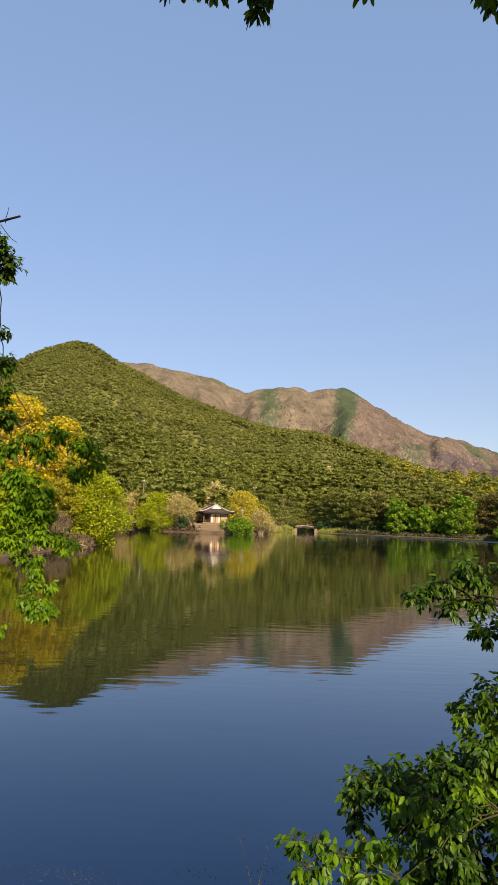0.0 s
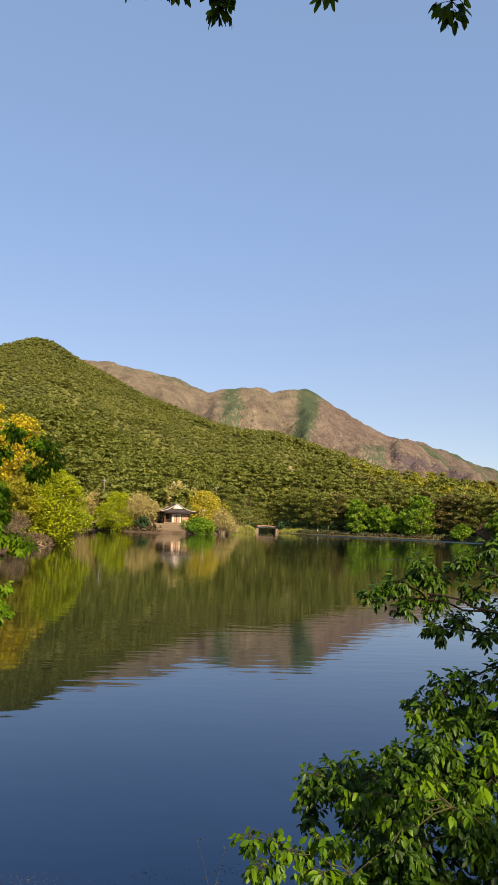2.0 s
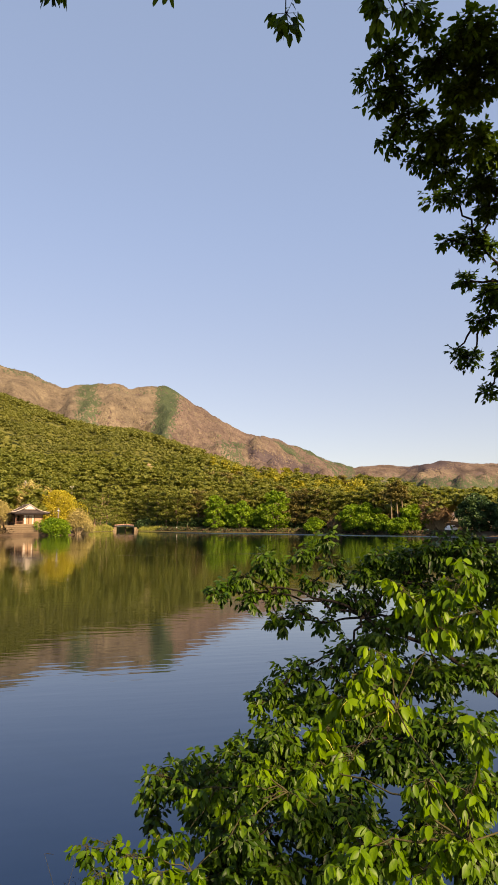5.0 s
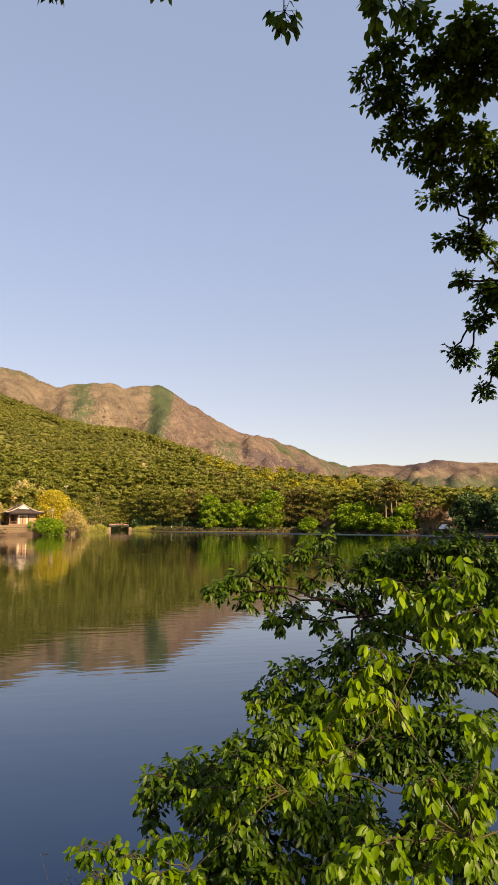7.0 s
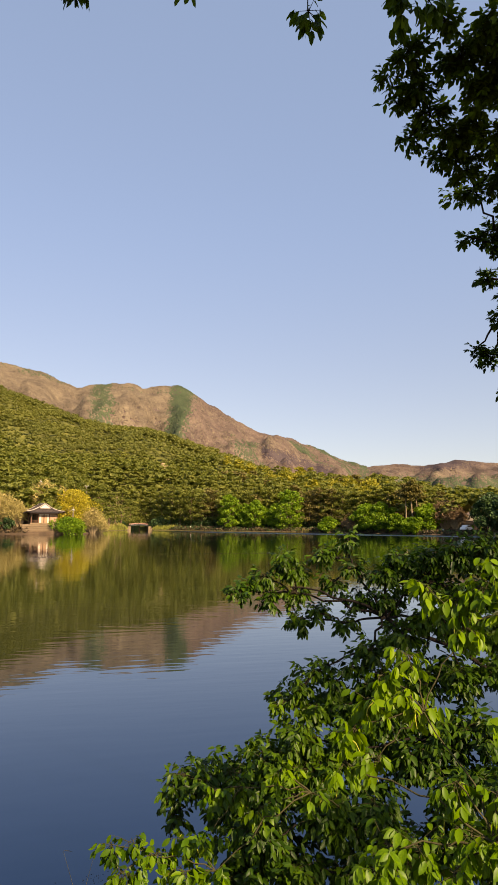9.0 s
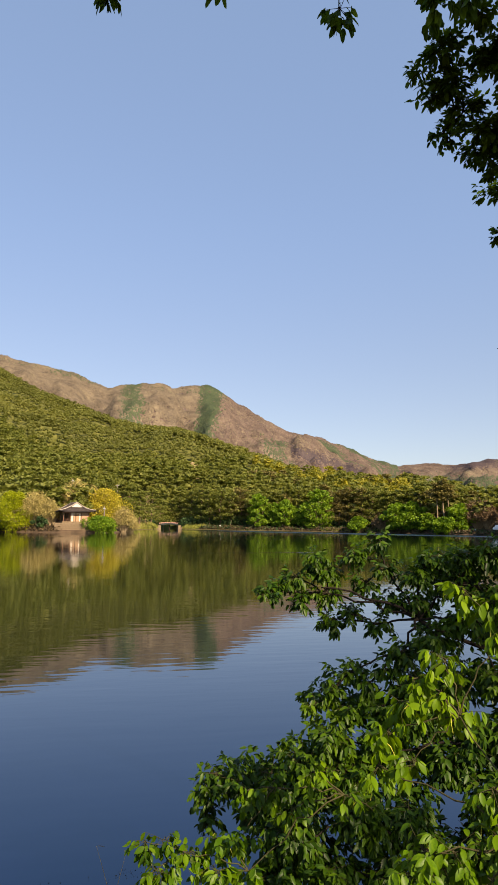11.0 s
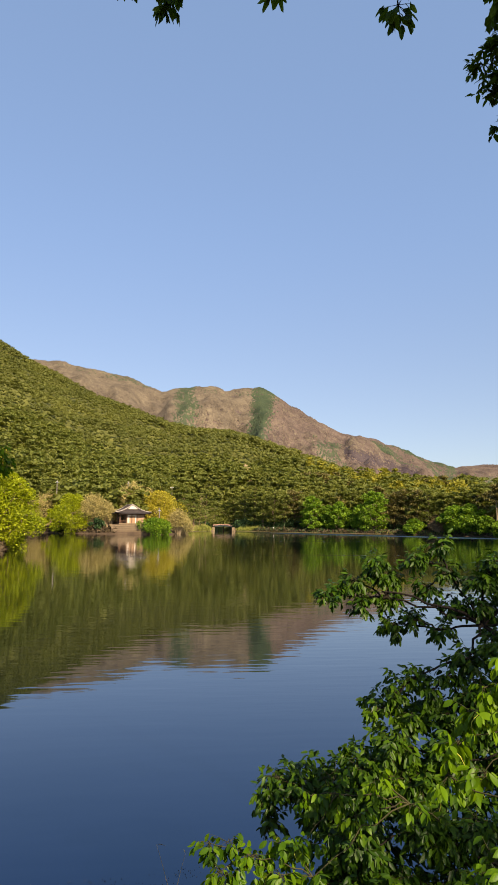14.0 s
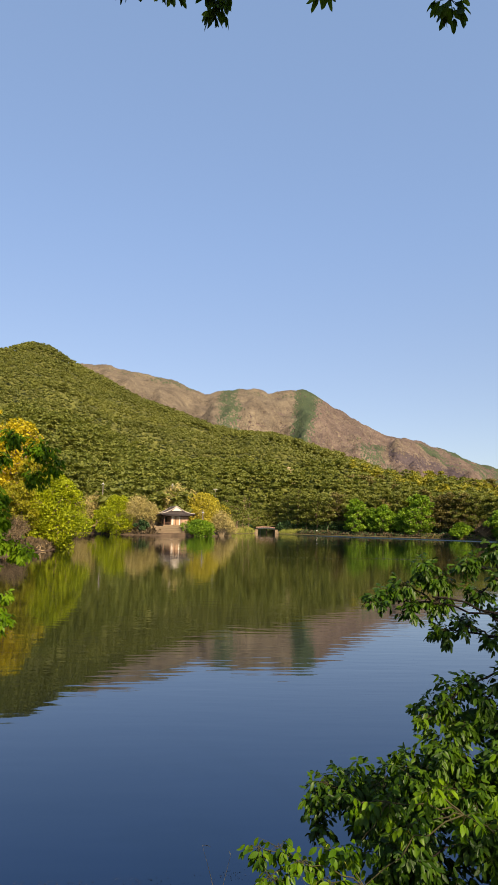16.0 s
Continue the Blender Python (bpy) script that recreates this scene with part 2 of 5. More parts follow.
nt.links.new(mix(nt, blue_fade, (0.0005, 0.001, 0.005), (0.0005, 0.0015, 0.004)), b.inputs["Base Color"])
# distance to the line of the ruffled strip, which lies off the far right-hand bank
along = node_math(nt, "ADD", node_math(nt, "MULTIPLY", sx.outputs["X"], 0.785), node_math(nt, "MULTIPLY", sx.outputs["Y"], 0.62))
strip = node_math(nt, "SUBTRACT", 1.25, node_math(nt, "MULTIPLY", node_math(nt, "ABSOLUTE", node_math(nt, "SUBTRACT", along, 148.0)), 0.095), True)
edge = node_math(nt, "MULTIPLY", node_math(nt, "SUBTRACT", sx.outputs["X"], 20.0), 0.06, True)
few = ramp(nt, noise_fac(nt, 0.05, 3, 0.6, (0.5, 2.6, 1)), ((0.60, (0, 0, 0)), (0.68, (0.24, 0.24, 0.24))))
far_only = node_math(nt, "MULTIPLY", node_math(nt, "SUBTRACT", sx.outputs["Y"], 54.0), 0.1, True)
patch = node_math(nt, "ADD", node_math(nt, "MULTIPLY", strip, edge), node_math(nt, "MULTIPLY", few, far_only), True)
nt.links.new(patch, ru.inputs["Strength"])
gloss = node_math(nt, "ADD", node_math(nt, "MULTIPLY", patch, 0.32), 0.026)
for name in ("Roughness", "Coat Roughness"):
    nt.links.new(gloss, b.inputs[name])
for name in ("Normal", "Coat Normal"):
    nt.links.new(ru.outputs[0], b.inputs[name])
b.inputs["Coat Weight"].default_value, b.inputs["Coat IOR"].default_value = 0.12, 1.33


# ---------------------------------------------------------------- mesh helpers
def mesh_of(name, V, F, mat, smooth=False):
    """A mesh from a vertex array and one or several face arrays (all faces of an array have the same size)."""
    V = np.asarray(V, dtype=np.float32)
    F = [np.asarray(f, dtype=np.int32) for f in (F if isinstance(F, list) else [F]) if len(f)]
    me = bpy.data.meshes.new(name)
    me.vertices.add(len(V))
    me.vertices.foreach_set("co", V.ravel())
    me.loops.add(sum(f.size for f in F))
    me.loops.foreach_set("vertex_index", np.concatenate([f.ravel() for f in F]))
    sizes = np.concatenate([np.full(len(f), f.shape[1], dtype=np.int32) for f in F])
    me.polygons.add(len(sizes))
    me.polygons.foreach_set("loop_start", np.concatenate([[0], np.cumsum(sizes)[:-1]]).astype(np.int32))
    if smooth:
        me.polygons.foreach_set("use_smooth", np.ones(len(sizes), dtype=bool))
    me.materials.append(mat)
    me.update(calc_edges=True)
    me.validate()
    return me


def piece(name, V, F, mat, parent=None, label="", smooth=False):
    ob = new(name, mesh_of(name, V, F, mat, smooth))
    if parent is not None:
        ob.parent = parent
    return tagged(ob, label)


def part(name, bm, mat, parent=None, label="", smooth=False):
    me = bpy.data.meshes.new(name)
    bm.to_mesh(me)
    bm.free()
    if smooth:
        me.polygons.foreach_set("use_smooth", np.ones(len(me.polygons), dtype=bool))
    me.materials.append(mat)
    ob = new(name, me)
    if parent is not None:
        ob.parent = parent
    return tagged(ob, label)


def thing(name, at, label, category, group="", turn=0.0):
    ob = new(name)
    ob.matrix_world = pose(*at, 0, 0, turn)
    return tagged(ob, label, category, group)


def box(bm, size, at, turn=0.0, bevel=0.0, top=(1, 1)):
    """A block with its base centre at `at`; top scales its upper face."""
    r = bmesh.ops.create_cube(bm, size=1)
    vs = r["verts"]
    for v in vs:
        k = (1, 1) if v.co.z < 0 else top
        v.co = Vector((v.co.x * size[0] * k[0], v.co.y * size[1] * k[1], (v.co.z + 0.5) * size[2]))
    bmesh.ops.transform(bm, matrix=pose(*at, 0, 0, turn), verts=vs)
    if bevel:
        es = list({e for v in vs for e in v.link_edges})
        bmesh.ops.bevel(bm, geom=es, offset=bevel, segments=2, affect="EDGES")
    return bm


def block(name, size, at, mat, parent, label="", turn=0.0, bevel=0.02, top=(1, 1)):
    return part(name, box(bmesh.new(), size, at, turn, bevel, top), mat, parent, label)


def tube(points, radii, sides=6):
    """A tapered tube along points: vertices and quads."""
    P = np.asarray(points, dtype=float)
    n = len(P)
    T = np.gradient(P, axis=0)
    T /= np.linalg.norm(T, axis=1, keepdims=True) + 1e-9
    up = np.array([0.31, 0.17, 0.93])
    A = np.cross(T, up)
    A /= np.linalg.norm(A, axis=1, keepdims=True) + 1e-9
    B = np.cross(T, A)
    a = np.arange(sides) * 2 * np.pi / sides
    R = np.broadcast_to(np.asarray(radii, dtype=float), (n,))
    V = P[:, None] + R[:, None, None] * (np.cos(a)[None, :, None] * A[:, None] + np.sin(a)[None, :, None] * B[:, None])
    i, j = np.meshgrid(np.arange(n - 1), np.arange(sides), indexing="ij")
    k = (j + 1) % sides
    F = np.stack([i * sides + j, i * sides + k, (i + 1) * sides + k, (i + 1) * sides + j], -1).reshape(-1, 4)
    return V.reshape(-1, 3), F


def join(parts_):
    V, F, o = [], [], 0
    for v, f in parts_:
        V.append(v)
        F.append(f + o)
        o += len(v)
    return np.concatenate(V), np.concatenate(F)


def bend(a, b, sag=0.0, n=6, wob=0.0):
    """A curved line from a to b that bows by sag in height and wanders by wob."""
    a, b = np.asarray(a, float), np.asarray(b, float)
    t = np.linspace(0, 1, n)[:, None]
    p = a + (b - a) * t
    p[:, 2] += sag * np.sin(np.pi * t[:, 0])
    p[1:-1] += rng.normal(0, wob, (n - 2, 3)) if wob else 0
    return p


def spin(n, tilt=1.0):
    """n random turns, as matrices."""
    q = rng.normal(size=(n, 4))
    q[:, 1:3] *= tilt
    q /= np.linalg.norm(q, axis=1, keepdims=True)
    w, x, y, z = q.T
    return np.stack([1 - 2 * (y * y + z * z), 2 * (x * y - z * w), 2 * (x * z + y * w), 2 * (x * y + z * w), 1 - 2 * (x * x + z * z), 2 * (y * z - x * w), 2 * (x * z - y * w), 2 * (y * z + x * w), 1 - 2 * (x * x + y * y)], -1).reshape(n, 3, 3)


def scatter(V0, F0, at, turns, sizes):
    """Copies of a small template (V0, F0) set at places with turns and sizes, as one vertex and one face array."""
    n, k = len(at), len(V0)
    sizes = np.asarray(sizes, float)
    sizes = sizes.reshape(n, -1)
    V = np.einsum("nij,nkj->nki", turns, V0[None] * sizes[:, None, :]) + at[:, None]
    F = F0[None] + (np.arange(n) * k)[:, None, None]
    return V.reshape(-1, 3), F.reshape(-1, F0.shape[1])


def ico(sub):
    bm = bmesh.new()
    bmesh.ops.create_icosphere(bm, subdivisions=sub, radius=1)
    bm.verts.ensure_lookup_table()
    V = np.array([v.co[:] for v in bm.verts])
    F = np.array([[v.index for v in f.verts] for f in bm.faces])
    bm.free()
    return V, F


ICO, ICO_F = ico(1)
# a ragged tuft: one bent, pointed blade
TUFT = np.array([(-1.05, 0.1, -0.25), (0.05, -0.55, 0.1), (1.05, -0.05, -0.15), (-0.1, 0.6, 0.3)])
TUFT_F = np.array([(0, 1, 2, 3)])
# a broad leaf: folded along the midrib and arched, from its stalk at 0 to its tip at y = 1
LEAF_V = np.array([(0, 0, 0)] + [(s * w_, y, 0.38 * w_ * abs(s) - 0.16 * y * y) for y, w_ in ((0.10, 0.09), (0.32, 0.175), (0.60, 0.18), (0.84, 0.095)) for s in (-1, 0, 1)] + [(0, 1.0, -0.17)])
LEAF_T = [(0, 2, 1), (0, 3, 2)]
for k in (1, 4, 7):
    LEAF_T += [(k, k + 1, k + 4), (k, k + 4, k + 3), (k + 1, k + 2, k + 5), (k + 1, k + 5, k + 4)]
LEAF_T = np.array(LEAF_T + [(10, 11, 13), (11, 12, 13)])
# the same leaf with fewer faces, for leaves further off
LEAF_LOW = LEAF_V[[0, 4, 5, 6, 10, 11, 12, 13]]
LEAF_LOW_T = np.array([(0, 2, 1), (0, 3, 2), (1, 2, 5), (1, 5, 4), (2, 3, 6), (2, 6, 5), (4, 5, 7), (5, 6, 7)])


def shell_points(n, c, r, inner=0.55):
    """Random places in the outer part of an ellipsoid."""
    d = rng.normal(size=(n, 3))
    d /= np.linalg.norm(d, axis=1, keepdims=True)
    return np.asarray(c) + d * np.asarray(r) * (inner + (1 - inner) * rng.random((n, 1)) ** 0.6)


# ---------------------------------------------------------------- the land
LAKE = np.array([(-2.6, 4.0), (-3.6, 5.6), (-6.5, 11.0), (-13.0, 26.0), (-17.5, 40.0), (-16.4, 47.0), (-16.0, 56.0), (-15.6, 66.0), (-16.4, 80.0), (-19.0, 88.0), (-30.0, 95.0), (-52.0, 108.0), (-60.0, 135.0), (-48.0, 162.0), (-33.0, 171.0), (-20.0, 160.0), (-12.0, 155.0), (-0.5, 154.4), (2.5, 162.0), (5.0, 185.0), (10.0, 215.0), (16.5, 229.0), (18.0, 262.0), (23.8, 262.0), (25.5, 229.0), (31.0, 222.0), (42.0, 212.0), (55.0, 205.0), (68.0, 196.0), (80.0, 178.0), (88.0, 160.0), (95.0, 138.0), (103.0, 115.0), (104.0, 90.0), (96.0, 60.0), (82.0, 40.0), (55.0, 20.0), (26.0, 10.5), (8.0, 5.2), (3.0, 4.0), (0.5, 3.7)])
RIDGE_NEAR = np.array([(-472, 489, 67, 400), (-320, 554, 101, 430), (-254, 571, 120, 440), (-215, 581, 134, 440), (-193, 589, 149, 440), (-168, 597, 160, 440), (-151, 596, 157, 435), (-127, 586, 141, 425), (-61, 557, 103, 385), (4, 510, 73, 335), (62, 446, 53, 235), (88, 385, 35, 180), (104, 329, 21, 140), (121, 275, 11, 100), (127, 233, 8, 80), (131, 201, 2, 60)])
RIDGE_FAR = np.array([(-1299, 750, 240), (-932, 1111, 272), (-592, 1269, 313), (-277, 1352, 328), (-214, 1363, 328), (-123, 1375, 311), (-75, 1383, 303), (-12, 1390, 279), (39, 1399, 291), (68, 1398, 295), (95, 1397, 294), (124, 1394, 284), (146, 1392, 289), (171, 1390, 294), (202, 1385, 291), (227, 1387, 285), (255, 1387, 270), (295, 1399, 248), (345, 1414, 224), (398, 1425, 203), (444, 1433, 200), (485, 1441, 194), (552, 1454, 173), (634, 1480, 151), (704, 1503, 138), (774, 1513, 149), (845, 1475, 143), (911, 1435, 158), (960, 1403, 151), (1023, 1358, 142), (1341, 1125, 137), (1691, 616, 125)])
RIDGE_FAR = np.column_stack([RIDGE_FAR, np.where(RIDGE_FAR[:, 0] < -900, 900, np.where(RIDGE_FAR[:, 0] < 600, 850, 800))])


def shore_distance(x, y):
    """Distance to the shore line: positive on land, negative on the lake."""
    best = np.full(x.shape, 1e9)
    inside = np.zeros(x.shape, bool)
    for (ax, ay), (bx, by) in zip(LAKE, np.roll(LAKE, -1, 0)):
        dx, dy = bx - ax, by - ay
        t = np.clip(((x - ax) * dx + (y - ay) * dy) / (dx * dx + dy * dy), 0, 1)
        best = np.minimum(best, np.hypot(x - ax - t * dx, y - ay - t * dy))
        inside ^= ((ay > y) != (by > y)) & (x < dx * (y - ay) / (dy if dy else 1e-9) + ax)
    return np.where(inside, -best, best)


def ridge_height(x, y, ridge, power):
    """Height of a mountain that runs in an arc round the lake head; its crest is given by rows of x, y, height and half width.
    Also the distance to the crest over the half width."""
    az, d = np.arctan2(x, y), np.hypot(x, y)
    ra, rd = np.arctan2(ridge[:, 0], ridge[:, 1]), np.hypot(ridge[:, 0], ridge[:, 1])
    s = np.abs(d - np.interp(az, ra, rd)) / np.interp(az, ra, ridge[:, 3])
    ends = np.clip((az - ra[0]) / 0.25 + 1, 0, 1) * np.clip((ra[-1] - az) / 0.25 + 1, 0, 1)
    return np.interp(az, ra, ridge[:, 2]) * np.clip(1 - s, 0, 1) ** power * ends, s


def waves(x, y, scale, seed, octaves=4):
    """Smooth random relief between about -1 and 1, as sums of slanted waves."""
    g = np.random.default_rng(seed)
    out = np.zeros(x.shape)
    for k in range(octaves):
        for _ in range(4):
            a, p = g.random() * np.pi, g.random() * 6.28
            f = 6.28 / scale * 1.9 ** k * (0.7 + 0.6 * g.random())
            out += np.sin(f * (x * np.cos(a) + y * np.sin(a)) + p) * 0.3 / 1.7 ** k
    return out


def land(x, y):
    x, y = np.asarray(x, float), np.asarray(y, float)
    sd = shore_distance(x, y)
    base = np.where(sd > 0, 0.06 + 1.32 * (1 - np.exp(-sd / 2.6)) + 0.008 * np.minimum(sd, 150), np.maximum(sd * 0.35, -3.0))
    a, sa = ridge_height(x, y, RIDGE_NEAR, 1.12)
    f, sf = ridge_height(x, y, RIDGE_FAR, 1.25)
    a = a + 9 * waves(x, y, 210, 3) * np.clip(a / 40, 0, 1) * np.clip(sa * 6, 0, 1)
    f = f + (34 * np.abs(waves(x, y, 420, 11, 3)) - 14 + 7 * waves(x, y, 130, 5, 3)) * np.clip(f / 90, 0, 1) * np.clip((sf - 0.05) * 4, 0, 1) + 3.5 * waves(x, y, 95, 17, 3) * np.clip(f / 90, 0, 1)
    az = np.degrees(np.arctan2(x, np.maximum(y, 1.0)))
    spur = 9.5 * np.sin(az * 1.45 + 0.9 + 0.9 * waves(x, y, 380, 23, 2)) + 3.2 * np.sin(az * 3.9 + 1.3 * waves(x, y, 240, 29, 2))
    f = f + spur * np.clip(f / 110, 0, 1) * np.clip((sf - 0.03) * 5, 0, 1)
    on = np.clip(sd / 30, 0, 1)
    return base + np.maximum(a, f) * on


def grid_axis(lo, hi, centre, fine, growth):
    up, x, s = [centre], centre, fine
    while x < hi:
        x, s = x + s, s * growth
        up.append(x)
    dn, x, s = [], centre, fine
    while x > lo:
        x, s = x - s, s * growth
        dn.append(x)
    return np.array(dn[::-1] + up)


gx = grid_axis(-4600, 4600, 0.0, 0.6, 1.031)
gy = np.concatenate([-grid_axis(0, 4600, 0, 0.6, 1.06)[:0:-1], np.arange(0, 12, 0.4), np.arange(12, 135, 2.5), np.arange(135, 250, 1.6), grid_axis(250, 4700, 250, 2.6, 1.018)])
gy = np.unique(np.round(gy[(gy > -4600) & (gy < 4700)], 3))
X, Y = np.meshgrid(gx, gy)
Z = land(X, Y)
i, j = np.meshgrid(np.arange(len(gy) - 1), np.arange(len(gx) - 1), indexing="ij")
w = len(gx)
ground = piece("ground", np.stack([X, Y, Z], -1).reshape(-1, 3), np.stack([i * w + j, i * w + j + 1, (i + 1) * w + j + 1, (i + 1) * w + j], -1).reshape(-1, 4), GROUND, smooth=True)
tagged(ground, "brown earth banks and leafless hillsides round the lake", "ground", kind="structure")

lo, hi = LAKE.min(0) - 3, LAKE.max(0) + 3
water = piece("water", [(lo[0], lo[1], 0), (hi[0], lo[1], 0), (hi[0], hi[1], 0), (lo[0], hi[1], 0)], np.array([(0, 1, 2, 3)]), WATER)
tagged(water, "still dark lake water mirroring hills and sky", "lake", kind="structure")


# ---------------------------------------------------------------- woods on the slopes
def wood_places(step, near, far, spread_az, jitter=0.42):
    """Jittered places on a square grid, kept between two distances from the near bank and within a sector of the plan."""
    xs = np.arange(-420, 420, step)
    ys = np.arange(120, far + step, step)
    gx_, gy_ = np.meshgrid(xs, ys)
    p = np.stack([gx_.ravel(), gy_.ravel()], 1) + rng.uniform(-jitter, jitter, (gx_.size, 2)) * step
    d, az = np.hypot(p[:, 0], p[:, 1]), np.degrees(np.arctan2(p[:, 0], p[:, 1]))
    return p[(d > near) & (d < far) & (az > spread_az[0]) & (az < spread_az[1])]


RN_AZ = np.degrees(np.arctan2(RIDGE_NEAR[:, 0], RIDGE_NEAR[:, 1]))
RN_D = np.hypot(RIDGE_NEAR[:, 0], RIDGE_NEAR[:, 1])


def on_near_hill(p, back=16.0):
    """Which places lie on the lake side of the near hill's crest."""
    az, d = np.degrees(np.arctan2(p[:, 0], p[:, 1])), np.hypot(p[:, 0], p[:, 1])
    return (d < np.interp(az, RN_AZ, RN_D) + back) & (shore_distance(p[:, 0], p[:, 1]) > 7)


def pine_pads(at, height, width, tiers, tufts, tuft_size, dome=0.34, core=0.78):
    """Pine crowns: a few flat, ragged tiers of needles, each a lump with tufts round it."""
    n = len(at)
    lump_at, lump_s, tuft_at, tuft_s = [], [], [], []
    for k in range(tiers):
        f = (k + 0.5) / tiers
        r = width * (0.32 + 0.24 * rng.random(n)) * (1.12 - 0.55 * f)
        off = rng.normal(0, 0.22, (n, 2)) * width[:, None] * (1.05 - 0.6 * f)
        c = np.stack([at[:, 0] + off[:, 0], at[:, 1] + off[:, 1], at[:, 2] + height * (0.46 + 0.54 * f)], 1)
        lump_at.append(c)
        lump_s.append(np.stack([r * core, r * core, r * dome * 1.02 * core], 1))
        m = tufts // tiers
        d = rng.normal(size=(n, m, 3))
        d /= np.linalg.norm(d, axis=2, keepdims=True)
        d *= (0.6 + 0.4 * rng.random((n, m, 1)))
        d[..., 2] = np.abs(d[..., 2]) * 0.8 - 0.1
        tuft_at.append((c[:, None] + d * (r[:, None, None] * np.array([1.1, 1.1, dome * 1.45]))).reshape(-1, 3))
        tuft_s.append(np.repeat(tuft_size * width / width.mean(), m))
    lump_at, lump_s = np.concatenate(lump_at), np.concatenate(lump_s)
    tuft_at, tuft_s = np.concatenate(tuft_at), np.concatenate(tuft_s)
    V0, F0 = scatter(ICO, ICO_F, lump_at, spin(len(lump_at), 0.08), lump_s)
    V0 += rng.normal(0, 0.16, V0.shape) * np.repeat(lump_s[:, :1], len(ICO), 0)
    s = tuft_s * rng.uniform(0.6, 1.4, len(tuft_s))
    V1, F1 = scatter(TUFT, TUFT_F, tuft_at, spin(len(tuft_at), 0.35), s[:, None] * np.array([1, 1, 0.6]))
    return np.concatenate([V0, V1]), [F0, F1 + len(V0)]


def lit(p):
    return np.column_stack([p, land(p[:, 0], p[:, 1])])


# the far part of the near hill
p = wood_places(3.3, 330, 650, (-23.5, 17), 0.5)
p = p[on_near_hill(p)]
h = rng.uniform(6.0, 7.6, len(p))
V, F = pine_pads(lit(p), h, rng.uniform(3.2, 5.4, len(p)), 1, 29, 0.43, 0.72, 0.62)
# trees on the very crest carry foliage further down, so that no sky shows below their crowns
az = np.degrees(np.arctan2(p[:, 0], p[:, 1]))
q = p[np.hypot(p[:, 0], p[:, 1]) > np.interp(az, RN_AZ, RN_D) - 17]
V2, F2 = pine_pads(lit(q), rng.uniform(4.6, 5.4, len(q)), rng.uniform(3.8, 5.6, len(q)), 2, 26, 0.50, 0.7)
tagged(piece("pine_wood", V2, F2, PINE), "low-branched pines along the hill crest", "wood", kind="stuff")
tagged(piece("pine_wood", V, F, PINE), "dense olive-green pine wood covering the upper hill", "wood", kind="stuff")
# its lower part
p = wood_places(4.5, 165, 330, (-22, 37), 0.5)
p = p[on_near_hill(p)]
# a bare earth scar shows among the trees
dd = np.arange(230, 430, 2.0)
ax_, ay_ = math.sin(radians(7.15)), math.cos(radians(7.15))
el = np.degrees(np.arctan2(land(dd * ax_, dd * ay_) + 7.0 - 2.9, dd))
SCAR_D = float(dd[np.argmax(el > 5.0)])
p = p[(np.abs(np.degrees(np.arctan2(p[:, 0], p[:, 1])) - 7.15) > 0.6) | (np.abs(np.hypot(p[:, 0], p[:, 1]) - SCAR_D) > 5.5)]
yel = (waves(p[:, 0], p[:, 1], 45, 21, 3) > 0.05) & (np.abs(np.degrees(np.arctan2(p[:, 0], p[:, 1])) - 18.5) < 8.0) & (np.hypot(p[:, 0], p[:, 1]) > np.interp(np.degrees(np.arctan2(p[:, 0], p[:, 1])), RN_AZ, RN_D) - 75)
rusty = (~yel) & (waves(p[:, 0], p[:, 1], 45, 8, 2) > 0.62) & (p[:, 0] > 40)
for sel, name, mat_, label in ((~yel & ~rusty, "pine_wood", PINE_NEAR, "dark green pine wood on the lower slope"), (rusty, "pine_wood", PINE_RUST, "rusty brown pines scattered on the slope"), (yel, "broadleaf_wood", CREST_YELLOW, "olive-yellow broadleaf wood along the hill crest")):
    q = p[sel]
    V, F = pine_pads(lit(q), rng.uniform(8, 11.5, len(q)), rng.uniform(4.6, 7.4, len(q)), 4, 132 if mat_ is not CREST_YELLOW else 140, 0.54, 0.40 if mat_ is not CREST_YELLOW else 0.62, 0.58)
    tagged(piece(name, V, F, mat_), label, "wood", kind="stuff")

bm = bmesh.new()
bmesh.ops.create_icosphere(bm, subdivisions=3, radius=1)
for v in bm.verts:
    k = 1 + 0.22 * noise.noise(v.co * 2.1) + 0.10 * noise.noise(v.co * 6.0)
    v.co = Vector((v.co.x * 4.4 * k, v.co.y * 4.0 * k, v.co.z * 8.0 * k))
scar = tagged(part("bare_knoll", bm, SCAR), "tan bare earth knoll among the hillside pines", "knoll")
scar.location = (SCAR_D * ax_, SCAR_D * ay_, float(land(np.array([SCAR_D * ax_]), np.array([SCAR_D * ay_]))[0]) - 0.6)

# leafless woods and gully pines on the far ridge, where it rises over the near hill
CROWN_V = np.array([(-1, 0, -0.55), (0, -1, -0.55), (1, 0, -0.55), (0, 1, -0.55), (0.1, 0.05, 0.75)])
CROWN_F = np.array([(0, 1, 4), (1, 2, 4), (2, 3, 4), (3, 0, 4)])
aa, dd = np.meshgrid(np.radians(np.arange(-15, 44, 0.5)), np.arange(150, 720, 8.0))
hide = np.degrees(np.arctan2(land(dd * np.sin(aa), dd * np.cos(aa)) + 5.0, dd)).max(0)
az = np.radians(rng.uniform(-14, 43, 240000))
d = np.sqrt(rng.uniform(800 ** 2, 1740 ** 2, len(az)))
azd = np.degrees(az)
